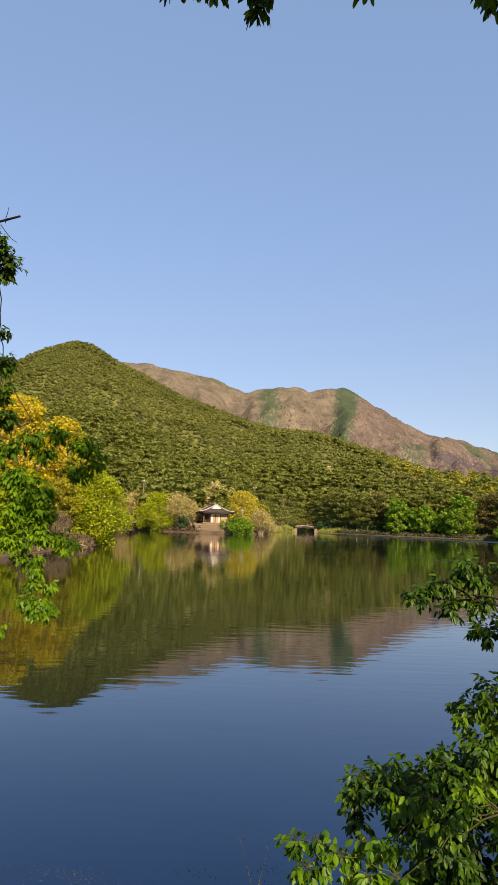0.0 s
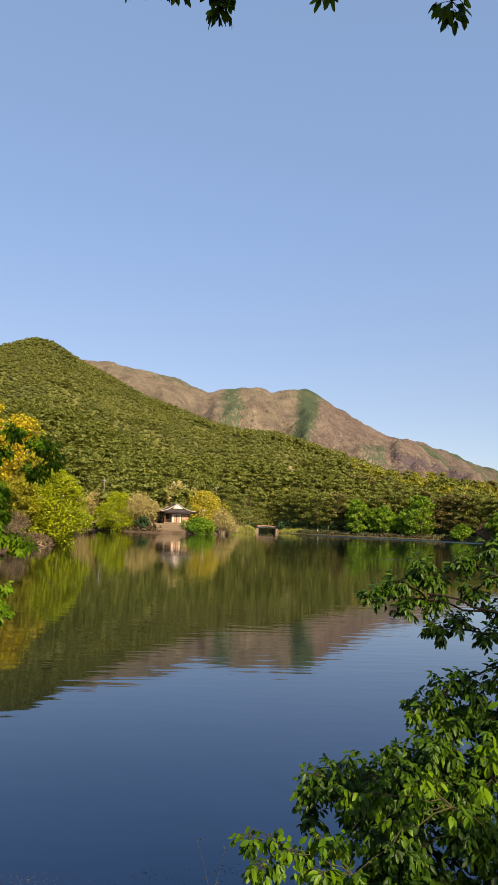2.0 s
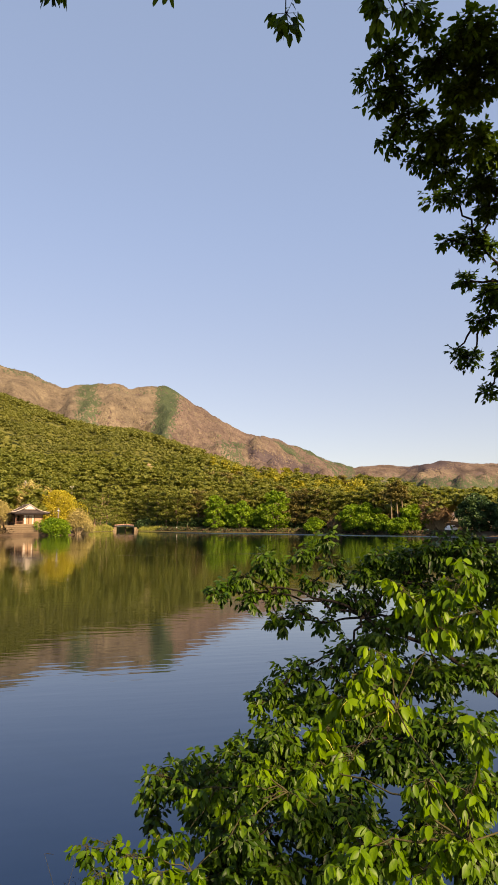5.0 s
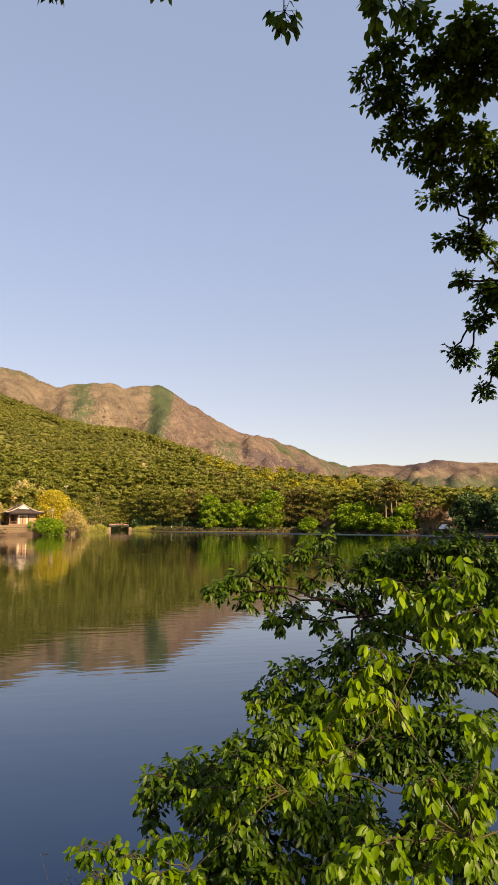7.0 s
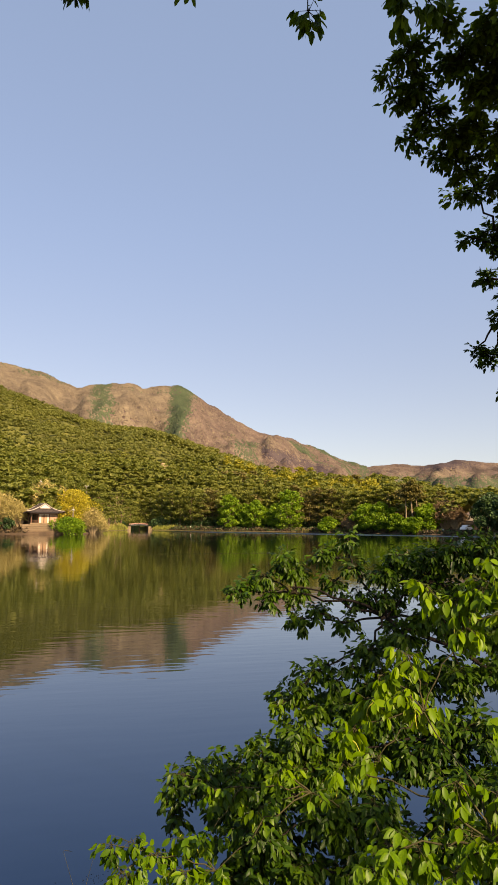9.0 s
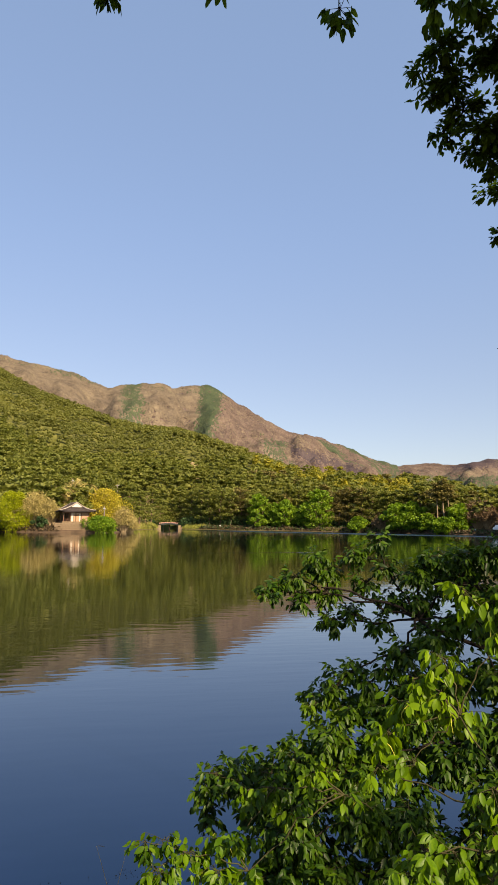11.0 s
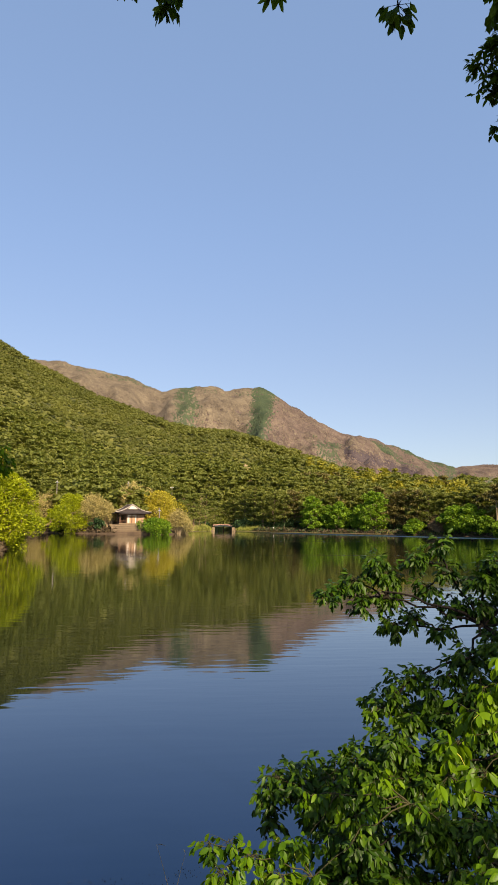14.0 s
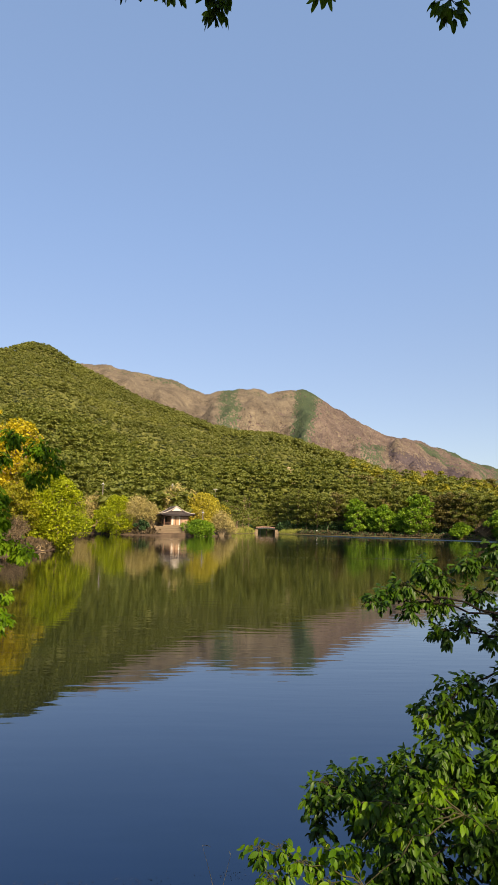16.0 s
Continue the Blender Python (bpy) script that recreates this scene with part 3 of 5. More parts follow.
keep = d < np.interp(azd, np.degrees(np.arctan2(RIDGE_FAR[:, 0], RIDGE_FAR[:, 1])), np.hypot(RIDGE_FAR[:, 0], RIDGE_FAR[:, 1])) + 14
az, d, azd = az[keep], d[keep], azd[keep]
p = lit(np.stack([d * np.sin(az), d * np.cos(az)], 1))
el = np.degrees(np.arctan2(p[:, 2], d))
keep = el > np.interp(azd, np.degrees(aa[0]), hide) - 0.5
p, d, azd, el = p[keep], d[keep], azd[keep], el[keep]
wob = 0.7 * waves(p[:, 0], p[:, 1], 160, 40, 3)
soft_ = rng.normal(0, 0.24, len(d))
pines = (np.abs(azd + 0.35 * wob + soft_ - 8.75 + 0.02 * (1380 - d) / 10) < 0.85) | ((np.abs(azd + 0.5 * wob + soft_ - 1.6) < 0.7) & (rng.random(len(d)) < 0.75)) | ((np.abs(azd + 0.8 * wob + soft_ - 14.6) < 0.8) & (d < 1330) & (rng.random(len(d)) < 0.55)) | ((np.abs(azd + 0.5 * wob + soft_ - 24.6) < 0.35) & (rng.random(len(d)) < 0.6)) | ((azd > 26.0) & (el + 0.25 * wob + soft_ < 3.8) & (rng.random(len(d)) < 0.8)) | ((azd > 18.0) & (azd < 25) & (d > 1400) & (wob + soft_ > 0.30)) | ((d > 1340) & (azd < 8) & (wob + soft_ > 0.35) & (rng.random(len(d)) < 0.22))
# a band and a patch of wood coloured dark to stand for slope shade
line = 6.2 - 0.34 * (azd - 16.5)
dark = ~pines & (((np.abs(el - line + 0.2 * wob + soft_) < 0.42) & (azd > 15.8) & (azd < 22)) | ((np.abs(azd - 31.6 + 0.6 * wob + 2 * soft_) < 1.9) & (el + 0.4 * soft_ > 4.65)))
tan = ~pines & ~dark & ((azd + 1.2 * wob + 3 * soft_ < 8.2) | (wob + 2 * soft_ > 0.42))
mauve = ~pines & ~dark & ~tan
for sel, tall, mat_, name, label in ((tan, 0.9, HILL_TAN, "leafless_wood", "tan leafless wood on the far ridge"), (mauve, 1.0, HILL_MAUVE, "leafless_wood", "mauve-brown leafless wood on the far ridge"), (dark, 1.0, HILL_SHADE, "leafless_wood", "leafless wood coloured dark purple for shade on the far ridge"), (pines, 1.4, HILL_PINE, "gully_pines", "blue-green pines in the gullies of the far ridge")):
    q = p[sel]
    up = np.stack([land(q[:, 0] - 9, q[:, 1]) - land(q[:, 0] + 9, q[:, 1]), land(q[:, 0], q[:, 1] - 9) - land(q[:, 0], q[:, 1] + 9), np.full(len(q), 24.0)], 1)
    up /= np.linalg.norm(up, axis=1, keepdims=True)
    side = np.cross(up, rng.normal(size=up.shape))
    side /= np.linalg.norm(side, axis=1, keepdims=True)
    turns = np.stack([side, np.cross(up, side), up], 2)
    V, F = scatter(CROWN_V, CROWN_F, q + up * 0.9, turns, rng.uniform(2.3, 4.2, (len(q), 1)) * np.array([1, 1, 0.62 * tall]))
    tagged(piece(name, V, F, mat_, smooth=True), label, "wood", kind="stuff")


# ---------------------------------------------------------------- trees round the lake
def broadleaf(at, height, spread, mat, label, category="tree", name="lakeside_tree", clumps=14, leaves=2200, leaf=0.28, bark=BARK_PALE, low=0.12, seed_turn=0.0, group="", squash=0.8, lean=(0, 0), stems=3, dense=1.0):
    """A lakeside tree: stems, limbs to each clump, and a crown of leaf clumps with gaps."""
    t = thing(name, at, label, category, group)
    cl = []
    for k in range(clumps):
        f = (k + 0.5) / clumps
        z = height * (low + (0.94 - low) * f)
        prof = math.sin(math.pi * min(0.97, 0.18 + 0.80 * f)) ** 0.7
        a = k * 2.4 + seed_turn
        r = spread * prof * (0.22 + 0.58 * rng.random())
        cr = spread * (0.19 + 0.15 * rng.random()) * (0.72 + 0.4 * prof) * dense
        cl.append(((math.cos(a) * r + lean[0] * f, math.sin(a) * r + lean[1] * f, z - 0.2 * cr), cr))
    # wood
    bits = []
    for s in range(stems):
        a = s * 6.28 / stems + seed_turn
        top = (0.20 * spread * math.cos(a) + lean[0] * 0.6, 0.20 * spread * math.sin(a) + lean[1] * 0.6, height * 0.72)
        bits.append(tube(bend((0.10 * spread * math.cos(a), 0.10 * spread * math.sin(a), -0.3), top, 0, 7, 0.035 * spread), np.linspace(0.028, 0.008, 7) * height * (0.75 if stems > 1 else 1.2), 7))
    piece("trunk", *join(bits), bark, t, smooth=True)
    bits = []
    for (c, cr) in cl:
        root = np.array([c[0] * 0.18 + lean[0] * 0.3, c[1] * 0.18 + lean[1] * 0.3, max(0.1, c[2] - 0.9 * math.hypot(c[0], c[1]) - 0.10 * height)])
        bits.append(tube(bend(root, c, 0.06 * height, 6, 0.02 * spread), np.linspace(0.012, 0.003, 6) * height, 5))
        for _ in range(3):
            e = shell_points(1, c, (cr, cr, cr * squash))[0]
            bits.append(tube(bend(c, e, 0.02 * height, 4), np.linspace(0.005, 0.0015, 4) * height, 4))
    tagged(piece("branching", *join(bits), bark, t, smooth=True), kind="stuff")
    # leaves
    each = max(8, int(1.35 * leaves) // clumps)
    P_ = np.concatenate([shell_points(each, c, (cr, cr, cr * squash), 0.35) for c, cr in cl])
    n = len(P_)
    V, F = scatter(TUFT, TUFT_F, P_, spin(n, 0.6), rng.uniform(0.55, 1.35, (n, 1)) * leaf * np.array([1, 1, 0.7]))
    piece("crown", V, F, mat, t)
    return t


def bare_bush(at, height, spread, label, twigs=130, mat=BARE, name="leafless_shrub", blur=0.06):
    """A leafless shrub: stems that fork into fine twigs, with buds."""
    t = thing(name, at, label, "shrub")
    bits, tips = [], []
    for k in range(twigs):
        a, f = k * 2.399, (k + 0.5) / twigs
        r = spread * math.sqrt(f)
        e = np.array([math.cos(a) * r, math.sin(a) * r, height * (1 - 0.55 * f) * rng.uniform(0.75, 1.05)])
        b0 = np.array([e[0] * 0.12, e[1] * 0.12, -0.2])
        q = bend(b0, e, 0.12 * height, 6, 0.03 * spread)
        bits.append(tube(q, np.linspace(0.011, 0.003, 6) * height, 4))
        tips.append(q[3:])
        for _ in range(2):
            e2 = q[3] + rng.normal(0, 0.16 * spread, 3) + np.array([0, 0, 0.16 * height])
            bits.append(tube(bend(q[3], e2, 0, 3), np.linspace(0.004, 0.0015, 3) * height, 3))
            tips.append(e2[None])
    tagged(piece("branching", *join(bits), BARK_TAN, t), kind="stuff")
    c = np.concatenate(tips)
    c = np.repeat(c, 6, 0) + rng.normal(0, 0.10 * spread, (len(c) * 6, 3))
    V, F = scatter(TUFT, TUFT_F, c, spin(len(c), 0.9), rng.uniform(0.4, 1.3, (len(c), 1)) * blur * height * np.array([1, 0.25, 0.25]))
    tagged(piece("twig_growth", V, F, mat, t), kind="stuff")
    return t


def pine(at, height, spread, label, tiers=9, bare=0.45, mat=PINE_NEAR, lean=0.0, name="pine_tree", bark=BARK_PINE):
    """A lakeside pine: a bent trunk, side limbs and flat pads of needles."""
    t = thing(name, at, label, "tree", "pines along the shore")
    top = np.array([lean * height, 0.02 * height, height])
    trunk = bend((0, 0, -0.3), top, 0, 8, 0.014 * height)
    piece("trunk", *tube(trunk, np.linspace(0.022, 0.006, 8) * height, 8), bark, t, smooth=True)
    bits, pads, sizes = [], [], []
    for k in range(tiers * 2):
        f = bare + (1 - bare) * (k + 0.7) / (tiers * 2)
        o = top * f
        a = k * 2.4 + at[0]
        r = spread * (1.15 - f) * rng.uniform(0.7, 1.25) + 0.25
        e = o + np.array([math.cos(a) * r, math.sin(a) * r, 0.05 * height * rng.uniform(-0.2, 1)])
        bits.append(tube(bend(o, e, 0.02 * height, 5), np.linspace(0.007, 0.002, 5) * height, 4))
        for g in (0.55, 1.0):
            pads.append(o + (e - o) * g)
            sizes.append(spread * (0.2 + 0.16 * rng.random()) * (1.2 - 0.4 * f))
    tagged(piece("branching", *join(bits), BARK_PINE, t), kind="stuff")
    pads, sizes = np.array(pads), np.array(sizes)
    m = 52
    d = rng.normal(size=(len(pads), m, 3))
    d /= np.linalg.norm(d, axis=2, keepdims=True)
    d *= rng.random((len(pads), m, 1)) ** 0.4
    P_ = (pads[:, None] + d * sizes[:, None, None] * np.array([1.25, 1.25, 0.42])).reshape(-1, 3)
    V, F = scatter(TUFT, TUFT_F, P_, spin(len(P_), 0.3), rng.uniform(0.6, 1.3, (len(P_), 1)) * 0.34 * np.array([1, 1, 0.5]))
    piece("needles", V, F, mat, t)
    return t


def ground_at(x, y, sink=0.05):
    return (x, y, float(land(np.array([x]), np.array([y]))[0]) - sink)


def polar(az, d):
    return d * math.sin(radians(az)), d * math.cos(radians(az))


# pines along the shore and behind the pavilion
for x in np.arange(-36, 6, 4.4):
    y = 181 + 3 * math.sin(x * 1.7) + (4 if x < -20 else 0)
    pine(ground_at(x, y), rng.uniform(10, 13), rng.uniform(3.4, 4.6), "tall dark green pine with bare lower trunk on the slope foot", lean=rng.uniform(-0.06, 0.06))
for k, (az_, d_) in enumerate(((1.6, 215), (2.6, 222), (3.6, 234), (4.3, 250), (5.2, 255), (6.1, 250), (7.0, 244), (7.9, 236), (8.7, 229), (9.6, 226), (10.5, 225), (11.4, 226), (12.2, 228), (13.3, 224), (14.3, 222), (15.6, 224), (16.6, 221), (17.6, 222), (19.0, 219), (20.0, 214), (20.9, 212), (21.9, 209), (22.8, 207), (23.9, 206))):
    x, y = polar(az_, d_)
    pine(ground_at(x, y), rng.uniform(10.5, 13.5), rng.uniform(4.4, 5.6), ("rust-tinged" if k in (11, 18, 19, 20, 21) else "spreading dark green") + " pine overhanging the lake shore", lean=rng.uniform(-0.1, 0.1), bare=0.16, tiers=10, mat=PINE_RUST if k in (11, 18, 19, 20, 21) else PINE_NEAR)
for az_, d_, hh, rust in ((24.8, 203, 11, 0), (25.8, 202, 12, 0), (26.8, 199, 12, 0), (27.7, 197, 11, 1), (30.2, 196, 11, 0), (31.2, 194, 10, 1), (32.2, 192, 9, 1)):
    x, y = polar(az_, d_)
    pine(ground_at(x, y), hh, 4.8, ("rust-tinged" if rust else "dark green") + " pine behind the shore shrubs", bare=0.2, mat=PINE_RUST if rust else PINE_NEAR)
for az_, d_, hh in ((28.25, 187.5, 12.4), (28.75, 187, 13.2), (29.15, 188, 12.0)):
    x, y = polar(az_, d_)
    pine(ground_at(x, y), hh, 4.6, "tall pine with a pale bare trunk and flat crown", bare=0.66, mat=PINE_RUST, tiers=5, bark=BARK_PALE)

# fresh green broadleaf trees at the far shore
for az_, d_, hh, sp, mt in ((12.9, 217, 11.6, 5.4, FRESH_GREEN), (15.3, 215, 9.6, 4.8, FRESH_GREEN), (14.4, 216, 8.4, 3.6, FRESH_GREEN), (18.2, 212, 13.0, 6.8, FRESH_GREEN), (17.1, 213, 8.6, 4.6, FRESH_GREEN), (25.0, 195, 8.2, 6.0, FRESH_GREEN), (26.2, 192, 8.4, 5.2, FRESH_GREEN), (28.7, 183.5, 4.4, 3.6, FRESH_GREEN), (27.3, 189, 5.0, 3.8, FRESH_GREEN), (30.0, 185, 7.4, 4.8, FRESH_GREEN), (21.6, 203, 4.2, 4.0, FRESH_GREEN)):
    x, y = polar(az_, d_)
    broadleaf(ground_at(x, y), hh, sp, mt, "bright green broadleaf tree leaning over the water's edge", clumps=30, leaves=4200, leaf=0.33, low=0.10, seed_turn=x, group="green trees along the far shore", squash=0.6)
for az_, d_, hh, sp in ((35.3, 172, 9.2, 6.2), (37.6, 166, 9.0, 6.4)):
    x, y = polar(az_, d_)
    broadleaf(ground_at(x, y), hh, sp, DARK_GREEN, "dense dark evergreen tree at the water's edge", clumps=20, leaves=4200, leaf=0.38, low=0.1)
for az_, d_, hh, sp in ((31.4, 186, 8.0, 4.4), (32.2, 184, 7.2, 3.4), (23.6, 198, 4.6, 3.4), (27.4, 191, 4.4, 3.0)):
    x, y = polar(az_, d_)
    bare_bush(ground_at(x, y), hh, sp, "leafless reddish-brown shrub on the shore", 130, mat=RED_BARE)

# round the pavilion
broadleaf(ground_at(-22.3, 163.5), 9.2, 6.2, SPRING_GREEN, "large yellow-green tree hanging over the water", clumps=44, leaves=12000, leaf=0.18, low=0.05, dense=1.15)
broadleaf(ground_at(-26.5, 167.0), 6.4, 3.8, SPRING_GREEN, "yellow-green shrub at the water's edge", clumps=12, leaves=2000, leaf=0.28, low=0.1, name="lakeside_shrub", category="shrub")
broadleaf(ground_at(-15.5, 159.6), 3.2, 2.4, DARK_GREEN, "low dark green shrub at the water's edge", clumps=9, leaves=1200, leaf=0.24, low=0.1, name="lakeside_shrub", category="shrub")
broadleaf(ground_at(-1.2, 170), 9.9, 6.5, OCHRE, "round ochre-yellow tree behind the pavilion", clumps=44, leaves=11000, leaf=0.19, low=0.2, dense=1.25)
broadleaf(ground_at(-1.9, 156.0), 3.1, 4.9, FRESH_GREEN, "bright green shrub on the embankment by the pavilion", clumps=26, leaves=5200, leaf=0.2, low=0.06, name="lakeside_shrub", category="shrub")
for x, y, hh, sp in ((-30.5, 178, 8.5, 3.6), (-35, 176, 8, 4.0), (-17, 162.5, 8.2, 3.8), (-14.2, 161.8, 6.6, 3.0), (-8.5, 172, 11.2, 4.6), (-4, 175, 10, 3.6), (3.6, 166.5, 6.2, 3.2), (5.2, 168.5, 4.6, 2.6), (-33, 172.5, 5, 3.0)):
    bare_bush(ground_at(x, y), hh, sp, "pale tan leafless shrub beside the lake", 210)


def reeds(name, mat, places, height, label):
    n = len(places)
    at = np.column_stack([places, land(places[:, 0], places[:, 1])])
    V0 = np.array([(-0.05, 0, 0), (0.05, 0, 0), (0.04, 0.1, 0.55), (0, 0.28, 1.0)])
    V, F = scatter(V0, np.array([(0, 1, 2, 3)]), at, spin(n, 0.15), rng.uniform(0.6, 1.3, (n, 1)) * height * np.array([1.4, 1, 1]))
    return tagged(piece(name, V, F, mat), label, "grass", kind="stuff")


def along_shore(a, b, n, wide):
    a, b = np.array(a, float), np.array(b, float)
    q = a + (b - a) * rng.random((n, 1)) + rng.normal(0, wide, (n, 2))
    return q[shore_distance(q[:, 0], q[:, 1]) > 0.1]


reeds("bank_grass", REED, along_shore((6, 196), (17, 231), 9000, 1.2), 1.2, "strip of fresh green grass along the bank")
reeds("bank_grass", REED, along_shore((25, 231), (32, 224), 900, 0.9), 0.8, "strip of fresh green grass along the bank")
reeds("bank_grass", REED, along_shore((66, 198), (80, 179), 1200, 0.7), 0.7, "patchy green grass on the muddy bank")
reeds("dry_grass", DRY_GRASS, along_shore((4, 180), (17, 234), 3000, 2.0), 0.9, "tan dry grass on the bank top")
reeds("dry_grass", DRY_GRASS, along_shore((-16.3, 50), (-16.6, 84), 1600, 0.8), 0.5, "tan dry grass on the bank top")


def brush(a, c, n, wide, size, mat, label):
    """Low tangled scrub along a stretch of bank."""
    q = along_shore(a, c, n, wide)
    at = np.column_stack([q, land(q[:, 0], q[:, 1]) + rng.uniform(0, 0.9, len(q)) * size])
    V, F = scatter(TUFT, TUFT_F, at, spin(len(at), 0.8), rng.uniform(0.4, 1.2, (len(at), 1)) * 0.45 * np.array([1, 0.6, 1]))
    tagged(piece("bank_scrub", V, F, mat), label, "scrub", kind="stuff")


for a, c in (((31, 223), (42, 213)), ((42, 213), (55, 206)), ((55, 206), (68, 197)), ((68, 197), (80, 179)), ((80, 179), (88, 161)), ((88, 161), (95, 139))):
    brush(a, c, 1100, 0.8, 0.6, SCRUB, "dark brown scrub along the waterline")
    brush(a, c, 400, 1.0, 0.8, DARK_GREEN, "dark green scrub along the waterline")
# scrub added in the inlet to darken the opening below the deck
brush((16.5, 243.0), (25.5, 243.0), 1500, 2.0, 2.6, DARK_GREEN, "added dark green scrub standing for the shade under the footbridge")
# dark brush added where only shade lies below the pines
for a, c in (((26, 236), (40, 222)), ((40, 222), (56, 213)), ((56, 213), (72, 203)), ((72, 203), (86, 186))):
    brush(a, c, 1500, 1.6, 3.4, DARK_GREEN, "added dark green brush standing for the shade below the shore pines")
brush((-34, 173), (-12, 156), 1600, 1.0, 1.0, SCRUB, "dark brown scrub along the waterline")
brush((-16.5, 50), (-16, 86), 2600, 0.7, 0.5, SCRUB, "reddish-brown scrub along the waterline")


# ---------------------------------------------------------------- the pavilion on its stone embankment
def rubble_wall(name, x0, x1, y, height, label):
    """A rubble embankment with single stones proud of the joints."""
    core = box(bmesh.new(), (x1 - x0, 2.0, height - 0.12), ((x0 + x1) / 2, y + 1.06, -0.6))
    for v in core.verts:
        v.co.z = v.co.z if v.co.z < 0 else height - 0.1
    w_ = tagged(part(name, core, STONE), label, "embankment", kind="structure")
    bm = box(bmesh.new(), (1, 1, 1), (0, 0, -0.5), bevel=0.16)
    me = bpy.data.meshes.new("stone")
    bm.to_mesh(me)
    bm.free()
    me.materials.append(STONE)
    z = -0.3
    while z < height - 0.2:
        hh = rng.uniform(0.34, 0.5)
        x = x0
        while x < x1 - 0.15:
            ww = min(rng.uniform(0.4, 0.85), x1 - x)
            s = new("stone", me)
            s.parent = w_
            s.matrix_world = pose(x + ww / 2, y + 0.05 + rng.uniform(-0.04, 0.04), z + hh / 2, rng.uniform(-4, 4), rng.uniform(-5, 5), 0) @ Matrix.Diagonal((ww * 0.96, 0.34, hh * 0.95, 1))
            x += ww
        z += hh
    return w_


def hip_gable_roof(w, d, eave, ridge, gable_in, lift, sag=0.35):
    """A tiled hip-and-gable roof, w across and d deep, gable ends to the front and back (the ridge runs along y). Vertices and quads of its upper skin."""
    nu, nv = 25, 25
    u = np.linspace(-1, 1, nu)
    v = np.linspace(-1, 1, nv)
    U, Vv = np.meshgrid(u, v)
    x, y = U * w / 2, Vv * d / 2
    side = np.abs(U)
    zr = eave + (ridge - eave) * ((1 - side) ** 1.25)
    front = np.clip((1 - np.abs(Vv)) * d / 2 / gable_in, 0, 1)
    zf = eave + (ridge - eave) * 0.52 * front ** 1.15
    z = np.where(np.abs(Vv) * d / 2 > d / 2 - gable_in, np.minimum(zr, zf), zr)
    corner = (np.abs(U) ** 4) * (np.abs(Vv) ** 4)
    z = z + lift * corner + 0.25 * lift * np.maximum(np.abs(U) ** 6, np.abs(Vv) ** 6)
    return np.stack([x, y, z], -1), nu, nv


def pavilion(at, turn):
    t = thing("pavilion", at, "small timber pavilion with cream panels and grey tiled roof", "pavilion", turn=turn)
    t.scale = (0.94, 0.94, 0.90)
    W, D = 6.6, 6.0
    block("floor_deck", (7.0, 6.4, 0.35), (0, 0, 0), STONE, t, "low stone plinth")
    # posts of the open porch and of the walls
    posts = [(-3.15, -2.8), (-1.35, -2.8), (-0.1, -2.8), (1.2, -2.8), (3.15, -2.8), (-3.15, 0), (-3.15, 2.8), (3.15, 0), (3.15, 2.8), (0, 2.8), (-1.35, 0)]
    for x, y in posts:
        block("post", (0.24, 0.24, 2.25), (x, y, 0.35), WOOD, t, bevel=0.03)
    block("beam", (W + 0.3, 0.22, 0.28), (0, -2.8, 2.6), WOOD, t)
    block("beam", (W + 0.3, 0.22, 0.28), (0, 2.8, 2.6), WOOD, t)
    block("beam", (0.22, D - 0.4, 0.28), (-3.15, 0, 2.6), WOOD, t)
    block("beam", (0.22, D - 0.4, 0.28), (3.15, 0, 2.6), WOOD, t)
    # closed rooms to one side, open porch to the other
    for x, w_, mat_, name, label in ((-0.98, 0.55, PLASTER, "wall_panel", "cream plaster panel"), (1.0, 0.5, PLASTER, "wall_panel", "cream plaster panel"), (2.2, 1.7, CLAY, "wall_panel", "brown clay wall")):
        block(name, (w_, 0.12, 2.22), (x, -2.82, 0.36), mat_, t, label, bevel=0.01)
    door = block("door", (1.35, 0.10, 1.95), (0.05, -2.80, 0.36), WOOD_DOOR, t, "tan boarded double door", bevel=0.01)
    for k in range(4):
        block("door_board", (0.30, 0.03, 1.75), (-0.45 + 0.333 * k, -2.865, 0.45), WOOD_DOOR, door, bevel=0.008)
    block("wall_panel", (1.35, 0.12, 0.24), (0.05, -2.82, 2.33), PLASTER, t, "cream plaster panel", bevel=0.01)
    block("wall_panel", (0.12, 5.4, 2.2), (3.12, 0, 0.36), CLAY, t, "brown clay wall", bevel=0.01)
    block("wall_panel", (4.2, 0.12, 2.2), (1.05, 2.82, 0.36), CLAY, t, "brown clay wall", bevel=0.01)
    block("wall_panel", (0.12, 5.4, 2.2), (-1.35, 0.0, 0.36), CLAY, t, "brown clay wall", bevel=0.01)
    block("rail", (1.7, 0.08, 0.08), (-2.25, -2.86, 0.95), WOOD, t, "low porch rail")
    for k in range(6):
        block("baluster", (0.05, 0.05, 0.58), (-3.0 + 0.29 * k, -2.86, 0.37), WOOD, t, bevel=0.006)
    # roof: thick skin with upturned corners
    S, nu, nv = hip_gable_roof(9.3, 8.8, 2.86, 5.25, 1.55, 0.42)
    top, low_ = S.reshape(-1, 3), (S - np.array([0, 0, 0.16])).reshape(-1, 3)
    i, j = np.meshgrid(np.arange(nv - 1), np.arange(nu - 1), indexing="ij")
    q = np.stack([i * nu + j, i * nu + j + 1, (i + 1) * nu + j + 1, (i + 1) * nu + j], -1).reshape(-1, 4)
    rim = [r * nu for r in range(nv)], [r * nu + nu - 1 for r in range(nv)], list(range(nu)), [(nv - 1) * nu + c for c in range(nu)]
    qs = [q, q[:, ::-1] + nu * nv]
